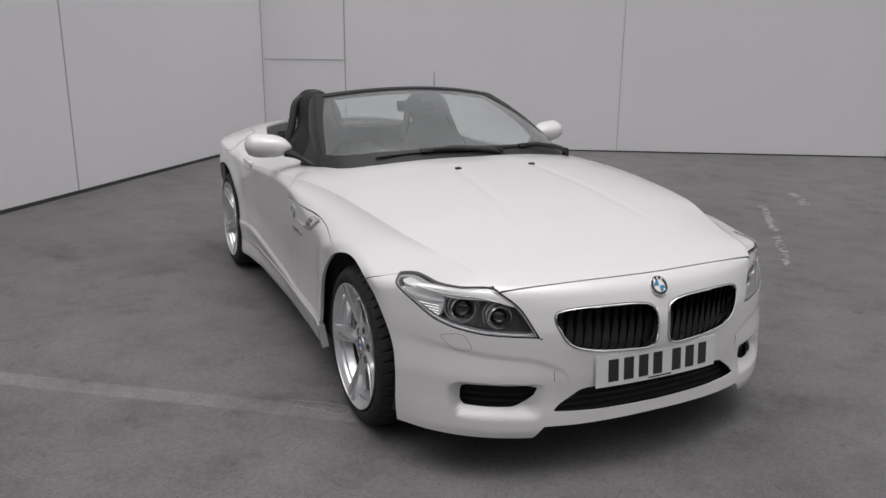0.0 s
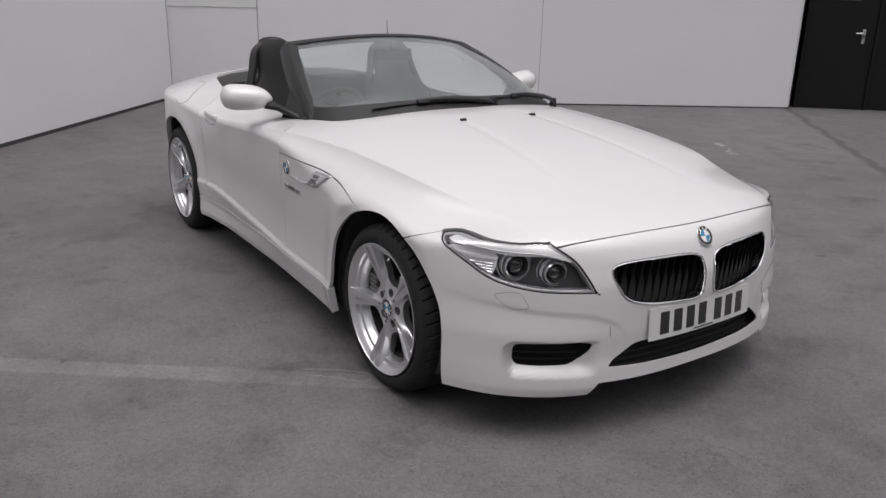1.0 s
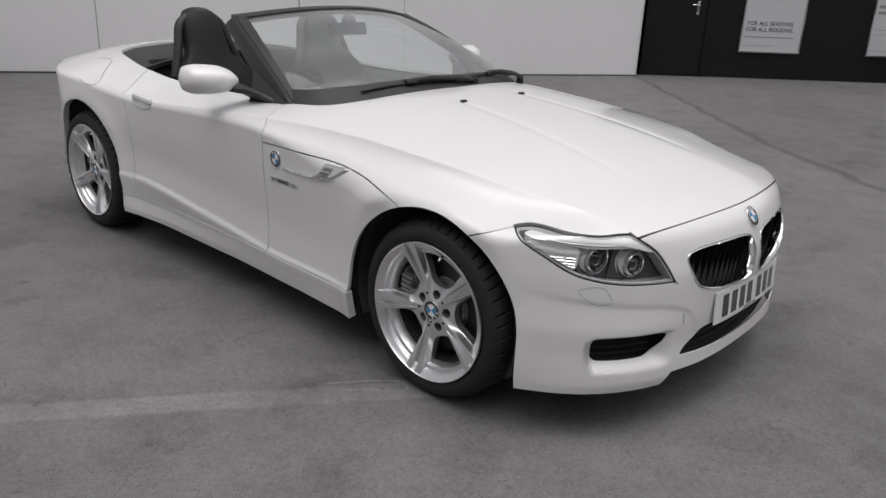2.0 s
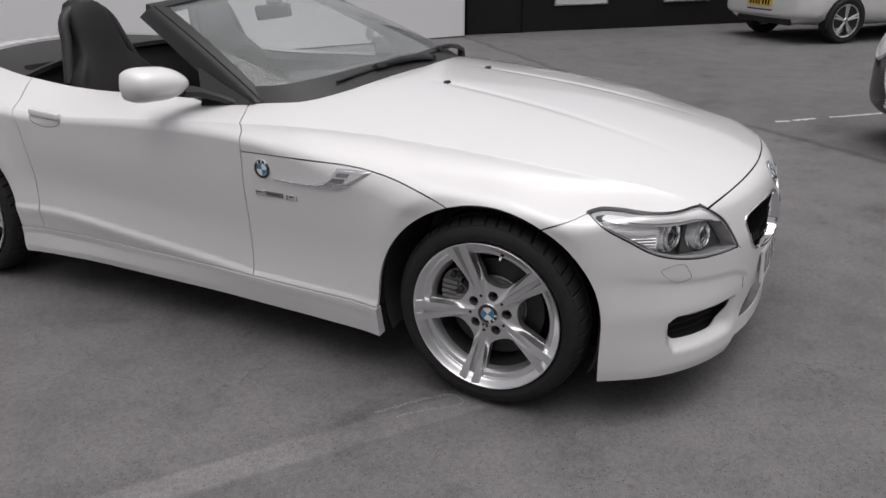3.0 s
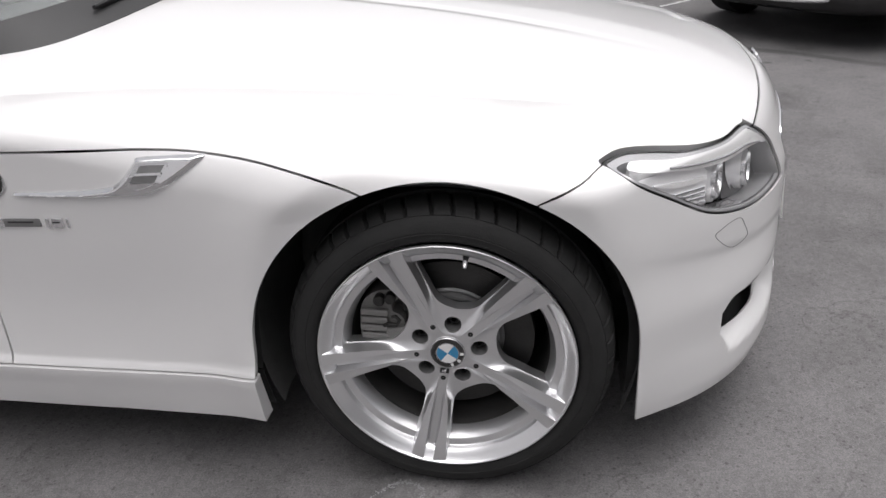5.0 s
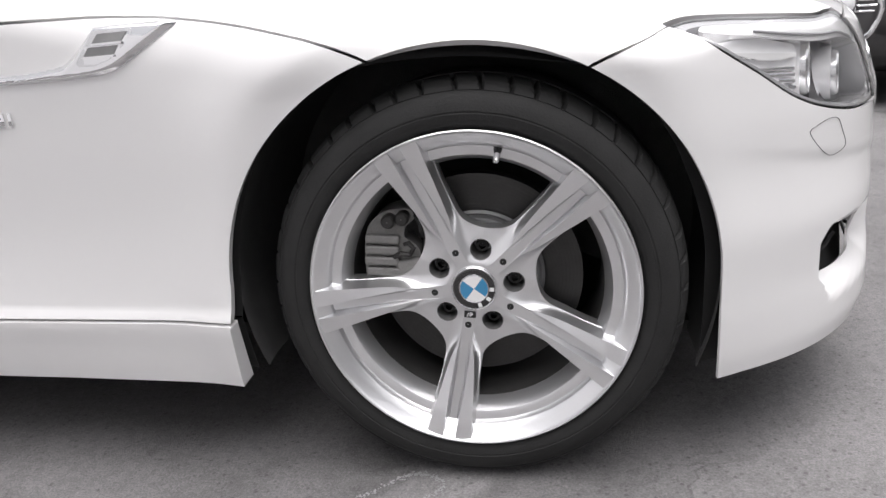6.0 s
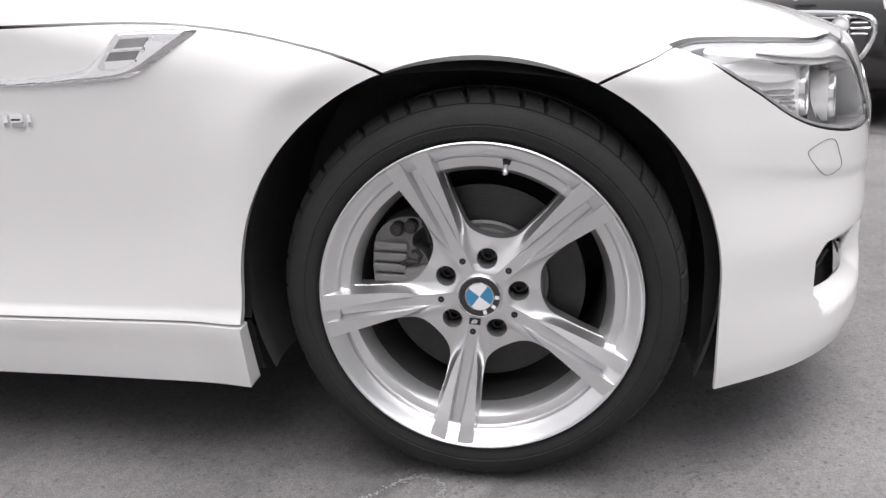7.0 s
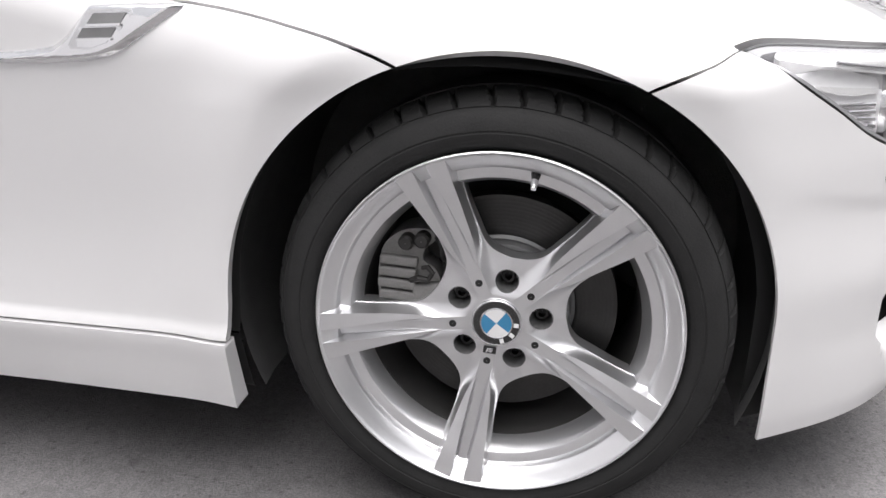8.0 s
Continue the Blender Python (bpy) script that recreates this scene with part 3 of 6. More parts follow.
def build_wheel(parent_name, x, y_shift, spin):
    w = tagged(empty(parent_name), "", "")
    w.parent = car
    w["label"] = "silver five-spoke alloy wheel with low black tyre"
    base = Vector((0, 0, .318))
    part("tyre", tyre_mesh(), RUBBER, w, "black low-profile tyre with grooved shoulders", 30)
    bm = bmesh.new()                              # rim: lip, dished face, step and inner band
    lathe(bm, [(.236, -.850), (.2450, -.872), (.2470, -.8795), (.2466, -.8832), (.2453, -.8842), (.2439, -.8836), (.2428, -.8812), (.2410, -.8790), (.2320, -.8720), (.2236, -.8655), (.2222, -.8632), (.2212, -.8560), (.2200, -.8540), (.2085, -.8525), (.2060, -.8515), (.2042, -.8480), (.2010, -.8400), (.1980, -.8320), (.1958, -.8245), (.1948, -.8200)], 180, base)
    part("rim", bm, RIM, w, "silver alloy rim", 28)
    # inner barrel, its shade painted in as a dark material
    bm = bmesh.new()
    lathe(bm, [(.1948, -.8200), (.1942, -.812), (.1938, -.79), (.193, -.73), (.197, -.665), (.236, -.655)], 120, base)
    part("barrel", bm, BARREL, w, "barrel coloured near black for the shade inside the wheel", 40)
    first = None
    for k in range(5):
        a = radians(spin + 72 * k)
        if first is None:
            first = part("spoke", spoke_mesh(), ALLOY, w, "", 16)
            first.data.name = "spoke"
            ob = first
        else:
            ob = new("spoke", first.data)
            ob.parent = w
        ob.matrix_basis = Matrix.Translation(base) @ Matrix.Rotation(-a, 4, "Y")
    bm = bmesh.new()
    lathe(bm, [(.0350, -.840), (.0350, -.8470), (.0355, -.8473), (.0360, -.8460)], 64, base)
    part("cap_ring", bm, ALLOY, w, smooth=40)
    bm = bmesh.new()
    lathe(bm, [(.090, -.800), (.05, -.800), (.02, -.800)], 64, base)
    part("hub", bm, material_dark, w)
    for k in range(5):
        a = radians(spin + 36 + 72 * k)
        c = Vector((.0605 * math.cos(a), 0, .318 + .0605 * math.sin(a)))
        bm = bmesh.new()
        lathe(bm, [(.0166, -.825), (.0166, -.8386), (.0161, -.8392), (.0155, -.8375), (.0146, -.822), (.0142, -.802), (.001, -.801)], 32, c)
        part("bolt_well", bm, WELL, w, "recessed silver bolt hole greyed for its shade")
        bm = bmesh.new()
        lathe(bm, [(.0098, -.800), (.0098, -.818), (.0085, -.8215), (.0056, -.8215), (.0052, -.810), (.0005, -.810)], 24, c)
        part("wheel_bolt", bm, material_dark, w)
        a2 = radians(spin + 72 * k)
        bm = bmesh.new()
        lathe(bm, [(.0053, -.8445), (.0051, -.8466), (.0042, -.8463), (.0005, -.8463)], 20, (.0615 * math.cos(a2), 0, .318 + .0615 * math.sin(a2)))
        part("rivet", bm, VOID, w)
    roundel(w, Matrix.Translation((0, -.8485, .318)) @ pose(0, 0, 0, 90, 0, 0) @ Matrix.Rotation(radians(-128), 4, "Z"), .0345, False)
    bm = bmesh.new()
    box(bm, (.0182, .002, .0108), (-.0088, -.8470, .318 - .0425), (0, 6, 0), .0008)
    badge = part("maker_badge", bm, TRIM, w, "small black badge with silver stripes")
    for dx, wide in ((-.0035, .0022), (.0010, .0048)):
        bm = bmesh.new()
        box(bm, (wide, .0008, .0068), (-.0088 + dx, -.8484, .318 - .0425), (0, 28, 0), .0002, 1)
        part("stripe", bm, CHROME, badge)
    bm = bmesh.new()                              # valve
    tube(bm, [(.0475, -.846, .318 + .216), (.0470, -.857, .318 + .211), (.0465, -.864, .318 + .207)], [.0080, .0058, .0040], 12)
    part("valve", bm, TRIM, w)
    bm = bmesh.new()
    tube(bm, [(.0466, -.862, .318 + .208), (.0460, -.868, .318 + .203), (.0455, -.8735, .318 + .1985)], [.0042, .0048, .0036], 12)
    part("valve_cap", bm, SATIN, w)
    w.matrix_basis = Matrix.Translation((x, y_shift, 0))
    return w


def roundel(parent, m, r, deep=True):
    """A round badge: black ring, quarters in blue and white. It faces +z of m."""
    bm = bmesh.new()
    lathe(bm, [(r, -.004), (r, .0005), (r * .97, .0015), (r * .93, .0012)], 48, axis="z")
    lathe(bm, [(r * .67, .0012), (r * .64, .0018), (r * .61, .0014)], 48, axis="z")
    bm.transform(m)
    badge = part("badge", bm, SATIN, parent, "round badge with black ring and blue and white quarters")
    badge = badge if deep else parent
    bm = bmesh.new()
    lathe(bm, [(r * .94, .0010), (r * .90, .0014), (r * .66, .0014)], 48, axis="z")
    bm.transform(m)
    part("badge_ring", bm, BLACK, badge)
    for q in range(4):
        bm = bmesh.new()
        vs = [bm.verts.new((0, 0, .0016))] + [bm.verts.new((r * .63 * math.cos(a), r * .63 * math.sin(a), .0012)) for a in np.linspace(q * math.pi / 2, (q + 1) * math.pi / 2, 13)]
        for i in range(1, 13):
            bm.faces.new((vs[0], vs[i], vs[i + 1]))
        bm.transform(m)
        part("badge_quarter", bm, (WHITE, BLUE)[q % 2], badge)
    for a in (55, 90, 125):                       # three bright marks on the ring
        bm = bmesh.new()
        box(bm, (r * .16, r * .20, .0012), (r * .79 * math.cos(radians(a)), r * .79 * math.sin(radians(a)), .0018), (0, 0, a - 90), .0002, 1)
        bm.transform(m)
        part("badge_mark", bm, WHITE, badge)
    return badge


# on hub and bolts this near black puts the recess's shade into the colour
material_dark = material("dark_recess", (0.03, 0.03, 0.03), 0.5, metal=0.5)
SPIN = 258
front_wheel = build_wheel("front_wheel", 0, .012, SPIN)
rear_wheel = build_wheel("rear_wheel", -2.496, 0, SPIN + 22)


def mirrored(src, x):
    """The wheel of the other side: turned half round the upright axis."""
    w = copy_thing(src, Matrix.Translation((x, 0, 0)) @ Matrix.Rotation(math.pi, 4, "Z"))
    return w


mirrored(front_wheel, 0)
mirrored(rear_wheel, -2.496)


def brake(x):
    c = (x, 0, .318)
    bm = bmesh.new()
    rings = [(.104, -.768)]
    for k in range(10):                                     # turned surface with fine grooves
        r = .107 + k * .0055
        rings += [(r, -.770), (r + .0040, -.770), (r + .0047, -.7698)]
    lathe(bm, rings + [(.1635, -.770), (.164, -.768), (.164, -.748), (.163, -.746), (.078, -.746)], 96, c)
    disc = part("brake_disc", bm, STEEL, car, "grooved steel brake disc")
    bm = bmesh.new()
    lathe(bm, [(.020, -.786), (.090, -.786), (.0965, -.784), (.100, -.779), (.1005, -.772), (.106, -.768)], 72, c)
    part("disc_bell", bm, WELL, disc, "grey disc bell", 25)
    outline = [(-.170, -.010), (-.173, .045), (-.166, .088), (-.150, .108), (-.128, .119), (-.096, .119), (-.090, .104), (-.104, .092), (-.107, .074), (-.092, .064), (-.084, .046), (-.094, .020), (-.120, -.006), (-.148, -.018)]
    turn = Matrix(((1, 0, 0, x), (0, 0, 1, -.806), (0, 1, 0, .318), (0, 0, 0, 1)))
    bm = bmesh.new()
    extrude_outline(bm, [(q.x, q.y) for q in smooth_curve([(a, b, 0) for a, b in outline], 3)], -.055, turn)
    caliper = part("brake_caliper", bm, CAST, car, "grey cast brake caliper", 30)
    for k in range(5):
        bm = bmesh.new()
        box(bm, (.054, .016, .0135), (x - .145 + .002 * abs(k - 2), -.808, .318 + .004 + k * .0175), (0, 4, 0), .004, 3)
        part("caliper_rib", bm, CAST, caliper, "", 50)
    bm = bmesh.new()
    box(bm, (.046, .020, .040), (x - .100, -.806, .318 + .022), (0, -8, 0), .009, 4)
    part("pad_carrier", bm, CAST, caliper, "", 50)
    bm = bmesh.new()
    tube(bm, [(x - .124, -.812, .318 + .046), (x - .112, -.818, .318 + .052), (x - .098, -.818, .318 + .050), (x - .092, -.818, .318 + .060), (x - .099, -.818, .318 + .069), (x - .107, -.816, .318 + .066)], [.005, .0045, .004, .004, .004, .003], 8)
    part("pad_clip", bm, STEEL, caliper)
    for bx, bz in ((-.128, .104), (-.106, .108)):
        bm = bmesh.new()
        lathe(bm, [(.011, -.80), (.011, -.822), (.008, -.826), (.001, -.826)], 18, (x + bx, 0, .318 + bz))
        part("caliper_pin", bm, STEEL, caliper)
    bm = bmesh.new()
    tube(bm, smooth_curve([(x - .092, -.80, .318 + .112), (x - .080, -.812, .318 + .098), (x - .078, -.812, .318 + .082), (x - .070, -.79, .318 + .066)], 5, False), .0035, 8)
    part("brake_hose", bm, TRIM, caliper)


brake(0)
brake(-2.496)

# ---------------------------------------------------------------- lamps, grilles, badges and trim of the roadster
HOUSING = material("grey_lamp_housing", (0.34, 0.34, 0.35), 0.25, metal=0.4, coat=0.5)
FRAME_GREY = material("pale_lamp_frame", (0.42, 0.42, 0.43), 0.25, metal=0.2, coat=1.0)
LAMP_BACK = material("dark_lamp_back", (0.07, 0.07, 0.072), 0.35, coat=0.3)
SLAT = material("gloss_black_slat", (0.0035, 0.0035, 0.0035), 0.6, spec=0.1)
BROW = material("frosted_light_strip", (0.96, 0.96, 0.96), 0.2, metal=0.35, coat=1.0)
REFLECTOR = material("lamp_reflector", (0.93, 0.93, 0.94), 0.16, metal=0.2, coat=0.6)
BOWL = material("bright_lamp_bowl", (0.95, 0.95, 0.96), 0.12, metal=0.25, coat=0.6)
PROJECTOR = material("projector_lens", (0.015, 0.016, 0.018), 0.05, coat=1.0)
GASKET = material("black_rubber_seal", (0.012, 0.012, 0.012), 0.6)
GAPLINE = material("panel_gap", (0.16, 0.16, 0.16), 0.9)


def round_at(deg, z, sink=0.0, side=-1):
    """A point of the nose by its angle from straight ahead, and its outward direction."""
    a = radians(deg)
    p = skin_at(np.array([[-.25, 0, z]]), np.array([[math.cos(a), -math.sin(a), 0]]))[0]
    n = skin_normal(p[None])[0]
    p = p - n * sink
    return Vector((p[0], p[1] * -side, p[2])), Vector((n[0], n[1] * -side, n[2]))


def mesh_on_skin(place, outline, lift, depth, both_sides=False):
    """A plate whose outline (u, v) lies on the skin, proud by lift and depth thick."""
    bm = bmesh.new()
    top, low = [], []
    for u, v in outline:
        p = place(u, v)
        n = skin_normal(np.array(p)[None])[0]
        top.append(bm.verts.new(Vector(p) + Vector(n) * lift))
        low.append(bm.verts.new(Vector(p) + Vector(n) * (lift - depth)))
    f = bm.faces.new(top)
    for i in range(len(top)):
        j = (i + 1) % len(top)
        bm.faces.new((top[i], low[i], low[j], top[j]))
    bmesh.ops.triangulate(bm, faces=[f])
    return bm


def flip(bm):
    """The same piece on the car's other side."""
    bm.transform(Matrix.Diagonal((1, -1, 1, 1)))
    bmesh.ops.reverse_faces(bm, faces=bm.faces)
    return bm


def headlamp(mirror):
    lamp = empty("headlamp")
    lamp.parent = car
    lamp["label"] = "long clear headlamp with two round projectors and a light brow"
    s = 1 if mirror else -1
    lens = panel("lens", [lamp_hole + .0018], LENS, lamp, mirror=mirror, lift=.0, flange=.004, gap=0, label="clear plastic lens")
    lens.visible_shadow = False
    panel("seal", [lamp_hole + .0002, -.0022 - lamp_hole], GASKET, lamp, mirror=mirror, lift=-.004, flange=.012, gap=0)
    panel("housing", [lamp_hole], HOUSING, lamp, mirror=mirror, lift=-.075, flange=-.072, gap=0.002)
    panel("inner_frame", [lamp_hole + .0022, -.0070 - lamp_hole], FRAME_GREY, lamp, mirror=mirror, lift=-.0045, flange=.05, gap=0)
    shroud = [(a / 57.3, b) for a, b in ((37.0, .640), (30.6, .622), (27.0, .532), (31, .534), (36.5, .540), (38.6, .548))]
    panel("shroud", [outline_field(shroud, THETA, Z)], LAMP_BACK, lamp, mirror=mirror, lift=-.052, flange=.01, gap=0, label="dark inner shroud")
    brow = [(a / 57.3, b) for a, b in ((54.0, .6745), (54.0, .6745), (52.6, .6815), (50, .6815), (47, .6790), (41, .6725), (36.6, .672), (34.9, .669), (30.0, .619), (30.0, .619), (33.5, .634), (37, .641), (42, .642), (47, .652), (51, .664))]
    brow = smooth_curve([(a, b, 0) for a, b in brow], 4)
    panel("light_brow", [outline_field(brow, THETA, Z)], BROW, lamp, mirror=mirror, lift=-.005, flange=.03, gap=0, label="bright frosted light strip")
    groove = [round_at(a, b, .0035, s)[0] for a, b in ((50, .667), (46, .657), (41, .650), (37, .648), (33, .634))]
    bm = bmesh.new()
    tube(bm, smooth_curve(groove, 5, False), .0022, 6)
    part("brow_groove", bm, HOUSING, lamp)
    side = [(a / 57.3, b) for a, b in ((54.2, .664), (50, .662), (46, .648), (44, .642), (44.5, .600), (45, .572), (49, .610), (52, .638))]
    panel("side_reflector", [outline_field(side, THETA, Z)], REFLECTOR, lamp, mirror=mirror, lift=-.016, flange=.03, gap=0, label="faceted chrome reflector")
    fin = [(a / 57.3, b) for a, b in ((52.0, .6405), (48, .634), (44.6, .629), (44.6, .621), (48, .624), (51.0, .630))]
    panel("reflector_fin", [outline_field(fin, THETA, Z)], BROW, lamp, mirror=mirror, lift=-.010, flange=.012, gap=0, label="bright white fin")
    for k, zz in enumerate((.612, .603, .594, .585)):
        p, n = round_at(49.3 - k * 1.1, zz, .014, s)
        q, _ = round_at(45.0, zz - .003, .014, s)
        bm = bmesh.new()
        tube(bm, [p, q], .0034, 10)
        part("reflector_rib", bm, CHROME, lamp)
    low_edge = [round_at(a, b, .012, s)[0] for a, b in ((53.5, .650), (50, .615), (46, .577), (42, .554), (36.5, .539), (31, .534), (27.2, .534))]
    bm = bmesh.new()
    tube(bm, smooth_curve(low_edge, 5, False), .0022, 6)
    part("lower_bezel", bm, SATIN, lamp)
    for deg, zz, r in ((41.0, .607, .040), (33.6, .590, .036)):
        p, n = round_at(deg, zz, .050, s)
        d = Vector((.93, .30 * s, .05)).normalized()
        m = Matrix.Translation(p) @ d.to_track_quat("Z", "Y").to_matrix().to_4x4()
        bm = bmesh.new()
        lathe(bm, [(r * .86, -.03), (r * .86, .016), (r * .92, .021), (r * 1.0, .018), (r * 1.03, .008), (r * 1.05, -.03)], 48, axis="z")
        bm.transform(m)
        part("projector_ring", bm, SATIN, lamp, "silver ring")
        for k, (ra, rb, za) in enumerate(((1.10, 1.20, .002), (1.34, 1.46, -.014))):
            bm = bmesh.new()
            lathe(bm, [(r * ra, za - .016), (r * ra, za), (r * (ra + .03), za + .002), (r * rb, za + .008), (r * (rb + .01), za + .004), (r * (rb + .01), za - .02)], 48, axis="z")
            bm.transform(m)
            part("reflector_bowl", bm, BOWL, lamp, "stepped chrome bowl")
        bm = bmesh.new()
        lathe(bm, [(r * .70, .002), (r * .74, .012), (r * .78, .002)], 48, axis="z")
        bm.transform(m)
        part("inner_ring", bm, SATIN, lamp)
        bm = bmesh.new()
        lathe(bm, [(r * .84, -.010), (r * .66, .004), (r * .45, .013), (r * .2, .017), (.0004, .018)], 40, axis="z")
        bm.transform(m)
        part("projector", bm, PROJECTOR, lamp, "dark glass projector lens")
    return lamp


headlamp(False)
headlamp(True)


def kidney(s):
    g = empty("kidney_grille")
    g.parent = car
    g["label"] = "black kidney grille with a chrome rim"
    pts = []
    for q in KIDNEY:
        p = front_at(s * q.x, q.y)
        pts.append(Vector((p[0] + .001, p[1], p[2])))
    bm = bmesh.new()
    n = len(pts)
    mid = sum(pts, Vector()) / n
    rings = []
    for p in pts:
        inward = (mid - p)
        inward.x = 0
        inward.normalize()
        rings.append([p + inward * a + Vector((b, 0, 0)) for a, b in ((-.001, -.010), (-.0005, .001), (.003, .0035), (.0065, .002), (.0085, -.004), (.009, -.03))])
    loft(bm, rings + [rings[0]], close=False)
    part("grille_rim", bm, CHROME, g, "polished chrome rim")
    for k in range(11):
        y = s * (.052 + k * .0325)
        zs = [q.y for q in KIDNEY if abs(abs(y) - q.x) < .022]
        if not zs:
            continue
        lo, hi = min(zs), max(zs)
        p = front_at(y, (lo + hi) / 2)
        bm = bmesh.new()
        box(bm, (.024, .006, hi - lo + .004), (p[0] - .044, y, (lo + hi) / 2), (0, 8, 0), .003)
        part("grille_slat", bm, SLAT, g)


kidney(-1)
kidney(1)

# lower grille bars
for k, zz in enumerate((.245, .268, .291)):
    bm = bmesh.new()
    tube(bm, [Vector(front_at(y, zz)) - Vector((.035, 0, 0)) for y in np.linspace(-.36, .36, 15)], .004, 6)
    part("intake_bar", bm, TRIM, car)
for s in (-1, 1):
    for zz in (.280, .303):
        bm = bmesh.new()
        tube(bm, [Vector(front_at(s * y, zz)) - Vector((.03, 0, 0)) for y in np.linspace(.47, .65, 8)], .0035, 6)
        part("duct_bar", bm, TRIM, car)

# front badge, number plate
p = front_at(0, .657)
n = skin_normal(p[None])[0]
roundel(car, Matrix.Translation(Vector(p) + Vector(n) * .003) @ Vector(n).to_track_quat("Z", "Y").to_matrix().to_4x4(), .036)


def number_plate(parent, m, mat, deep=True):
    """A plate with seven plain bars in place of its characters."""
    bm = bmesh.new()
    for k in range(13):
        box(bm, (.0401, .111, .004), (-.24 + k * .04, 0, 0))
    bmesh.ops.remove_doubles(bm, verts=bm.verts, dist=.0003)
    bm.transform(m)
    plate = part("number_plate", bm, mat, parent, "number plate with dark character bars")
    x = -.219
    for k in range(7):
        bm = bmesh.new()
        box(bm, (.040, .079, .0012), (x + .025, 0, .0024), (0, 0, 0), .0003, 1)
        bm.transform(m)
        part("plate_bar", bm, BLACK, plate if deep else parent)
        x += .061 if k != 3 else .083
    bm = bmesh.new()
    box(bm, (.10, .005, .001), (0, -.048, .0022))
    bm.transform(m)
    part("plate_small_print", bm, TRIM, plate if deep else parent)
    return plate


plate = number_plate(car, Matrix.Translation((.7525, -.004, .394)) @ pose(0, 0, 0, 90, 0, 90) @ pose(0, 0, 0, -4, 0, 0), PLATE)
ahead0 = front_at(0, .394)[0]
for ob in (plate, *plate.children):
    for v in ob.data.vertices:                           # bent to follow the nose
        v.co.x += (front_at(v.co.y, .394)[0] - ahead0) * .9

# round washer jets and the outlines of small flaps
for s in (-1, 1):
    p = top_at(-.456, s * .195)
    bm = bmesh.new()
    box(bm, (.022, .030, .012), (p[0], p[1], p[2] + .003), (0, -6, 0), .004, 3, .2)
    part("washer_jet", bm, TRIM, car)
    pts = [round_at(a, b, -.0003, s)[0] for a, b in ((44.2, .512), (43.2, .521), (41.2, .527), (39.7, .522), (38.9, .503), (38.2, .482), (38.8, .473), (40.6, .469), (42.3, .481))]
    bm = bmesh.new()
    tube(bm, smooth_curve(pts, 5) + [pts[0]], .0006, 5)
    part("lamp_washer_gap", bm, GAPLINE, car)
    pts = [Vector(front_at(s * y, zz)) + Vector((.0002, 0, 0)) for y, zz in ((.402, .408), (.400, .372))]
    bm = bmesh.new()
    tube(bm, pts, .0013, 5)
    part("towing_cap_gap", bm, GAPLINE, car)

# side vent, badge and model bars on both wings
VENT = [(u, v + .20 * (.735 - v)) for u, v in [(-.764, .650), (-.72, .6475), (-.669, .646), (-.60, .6475), (-.534, .651), (-.50, .657), (-.475, .668), (-.453, .684), (-.426, .7045), (-.404, .7235), (-.396, .731), (-.400, .7345), (-.45, .7355), (-.509, .7345), (-.516, .729), (-.523, .718), (-.533, .704), (-.547, .688), (-.560, .677), (-.574, .6695), (-.62, .662), (-.669, .6585), (-.72, .657), (-.764, .656)]]


def vent_blade():
    """The blade follows the wing and stands proud of it with a rounded edge."""
    gx, gz = np.meshgrid(np.arange(-.772, -.388, .0035), np.arange(.644, .746, .0016), indexing="ij")
    o = np.stack((gx, 0 * gx, gz), -1).reshape(-1, 3)
    pts = skin_at(o, np.tile((0.0, -1.0, 0.0), (len(o), 1)))
    n, m = gx.shape
    faces = [(i * m + j, (i + 1) * m + j, (i + 1) * m + j + 1, i * m + j + 1) for i in range(n - 1) for j in range(m - 1)]
    shape = smooth_curve([(u, v, 0) for u, v in VENT], 4)
    p, fs = clip_grid(pts, faces, [outline_field(shape, pts[:, 0], pts[:, 2]) - .0018])
    d = np.maximum(.0018 - outline_field(shape, p[:, 0], p[:, 2]), 0)
    p = p + skin_normal(p) * (.0012 + np.minimum(1.15 * d, .0082))[:, None]
    bm = bmesh.new()
    vs = [bm.verts.new(q) for q in p]
    for f in fs:
        bm.faces.new([vs[i] for i in f])
    rim = [e for e in bm.edges if len(e.link_faces) == 1]
    twin = {v: bm.verts.new(v.co + Vector((0, .012, 0))) for v in {v for e in rim for v in e.verts}}
    for e in rim:
        bm.faces.new((e.verts[0], e.verts[1], twin[e.verts[1]], twin[e.verts[0]]))
    return bm


def wing_place(u, v):
    return side_at(u, v)


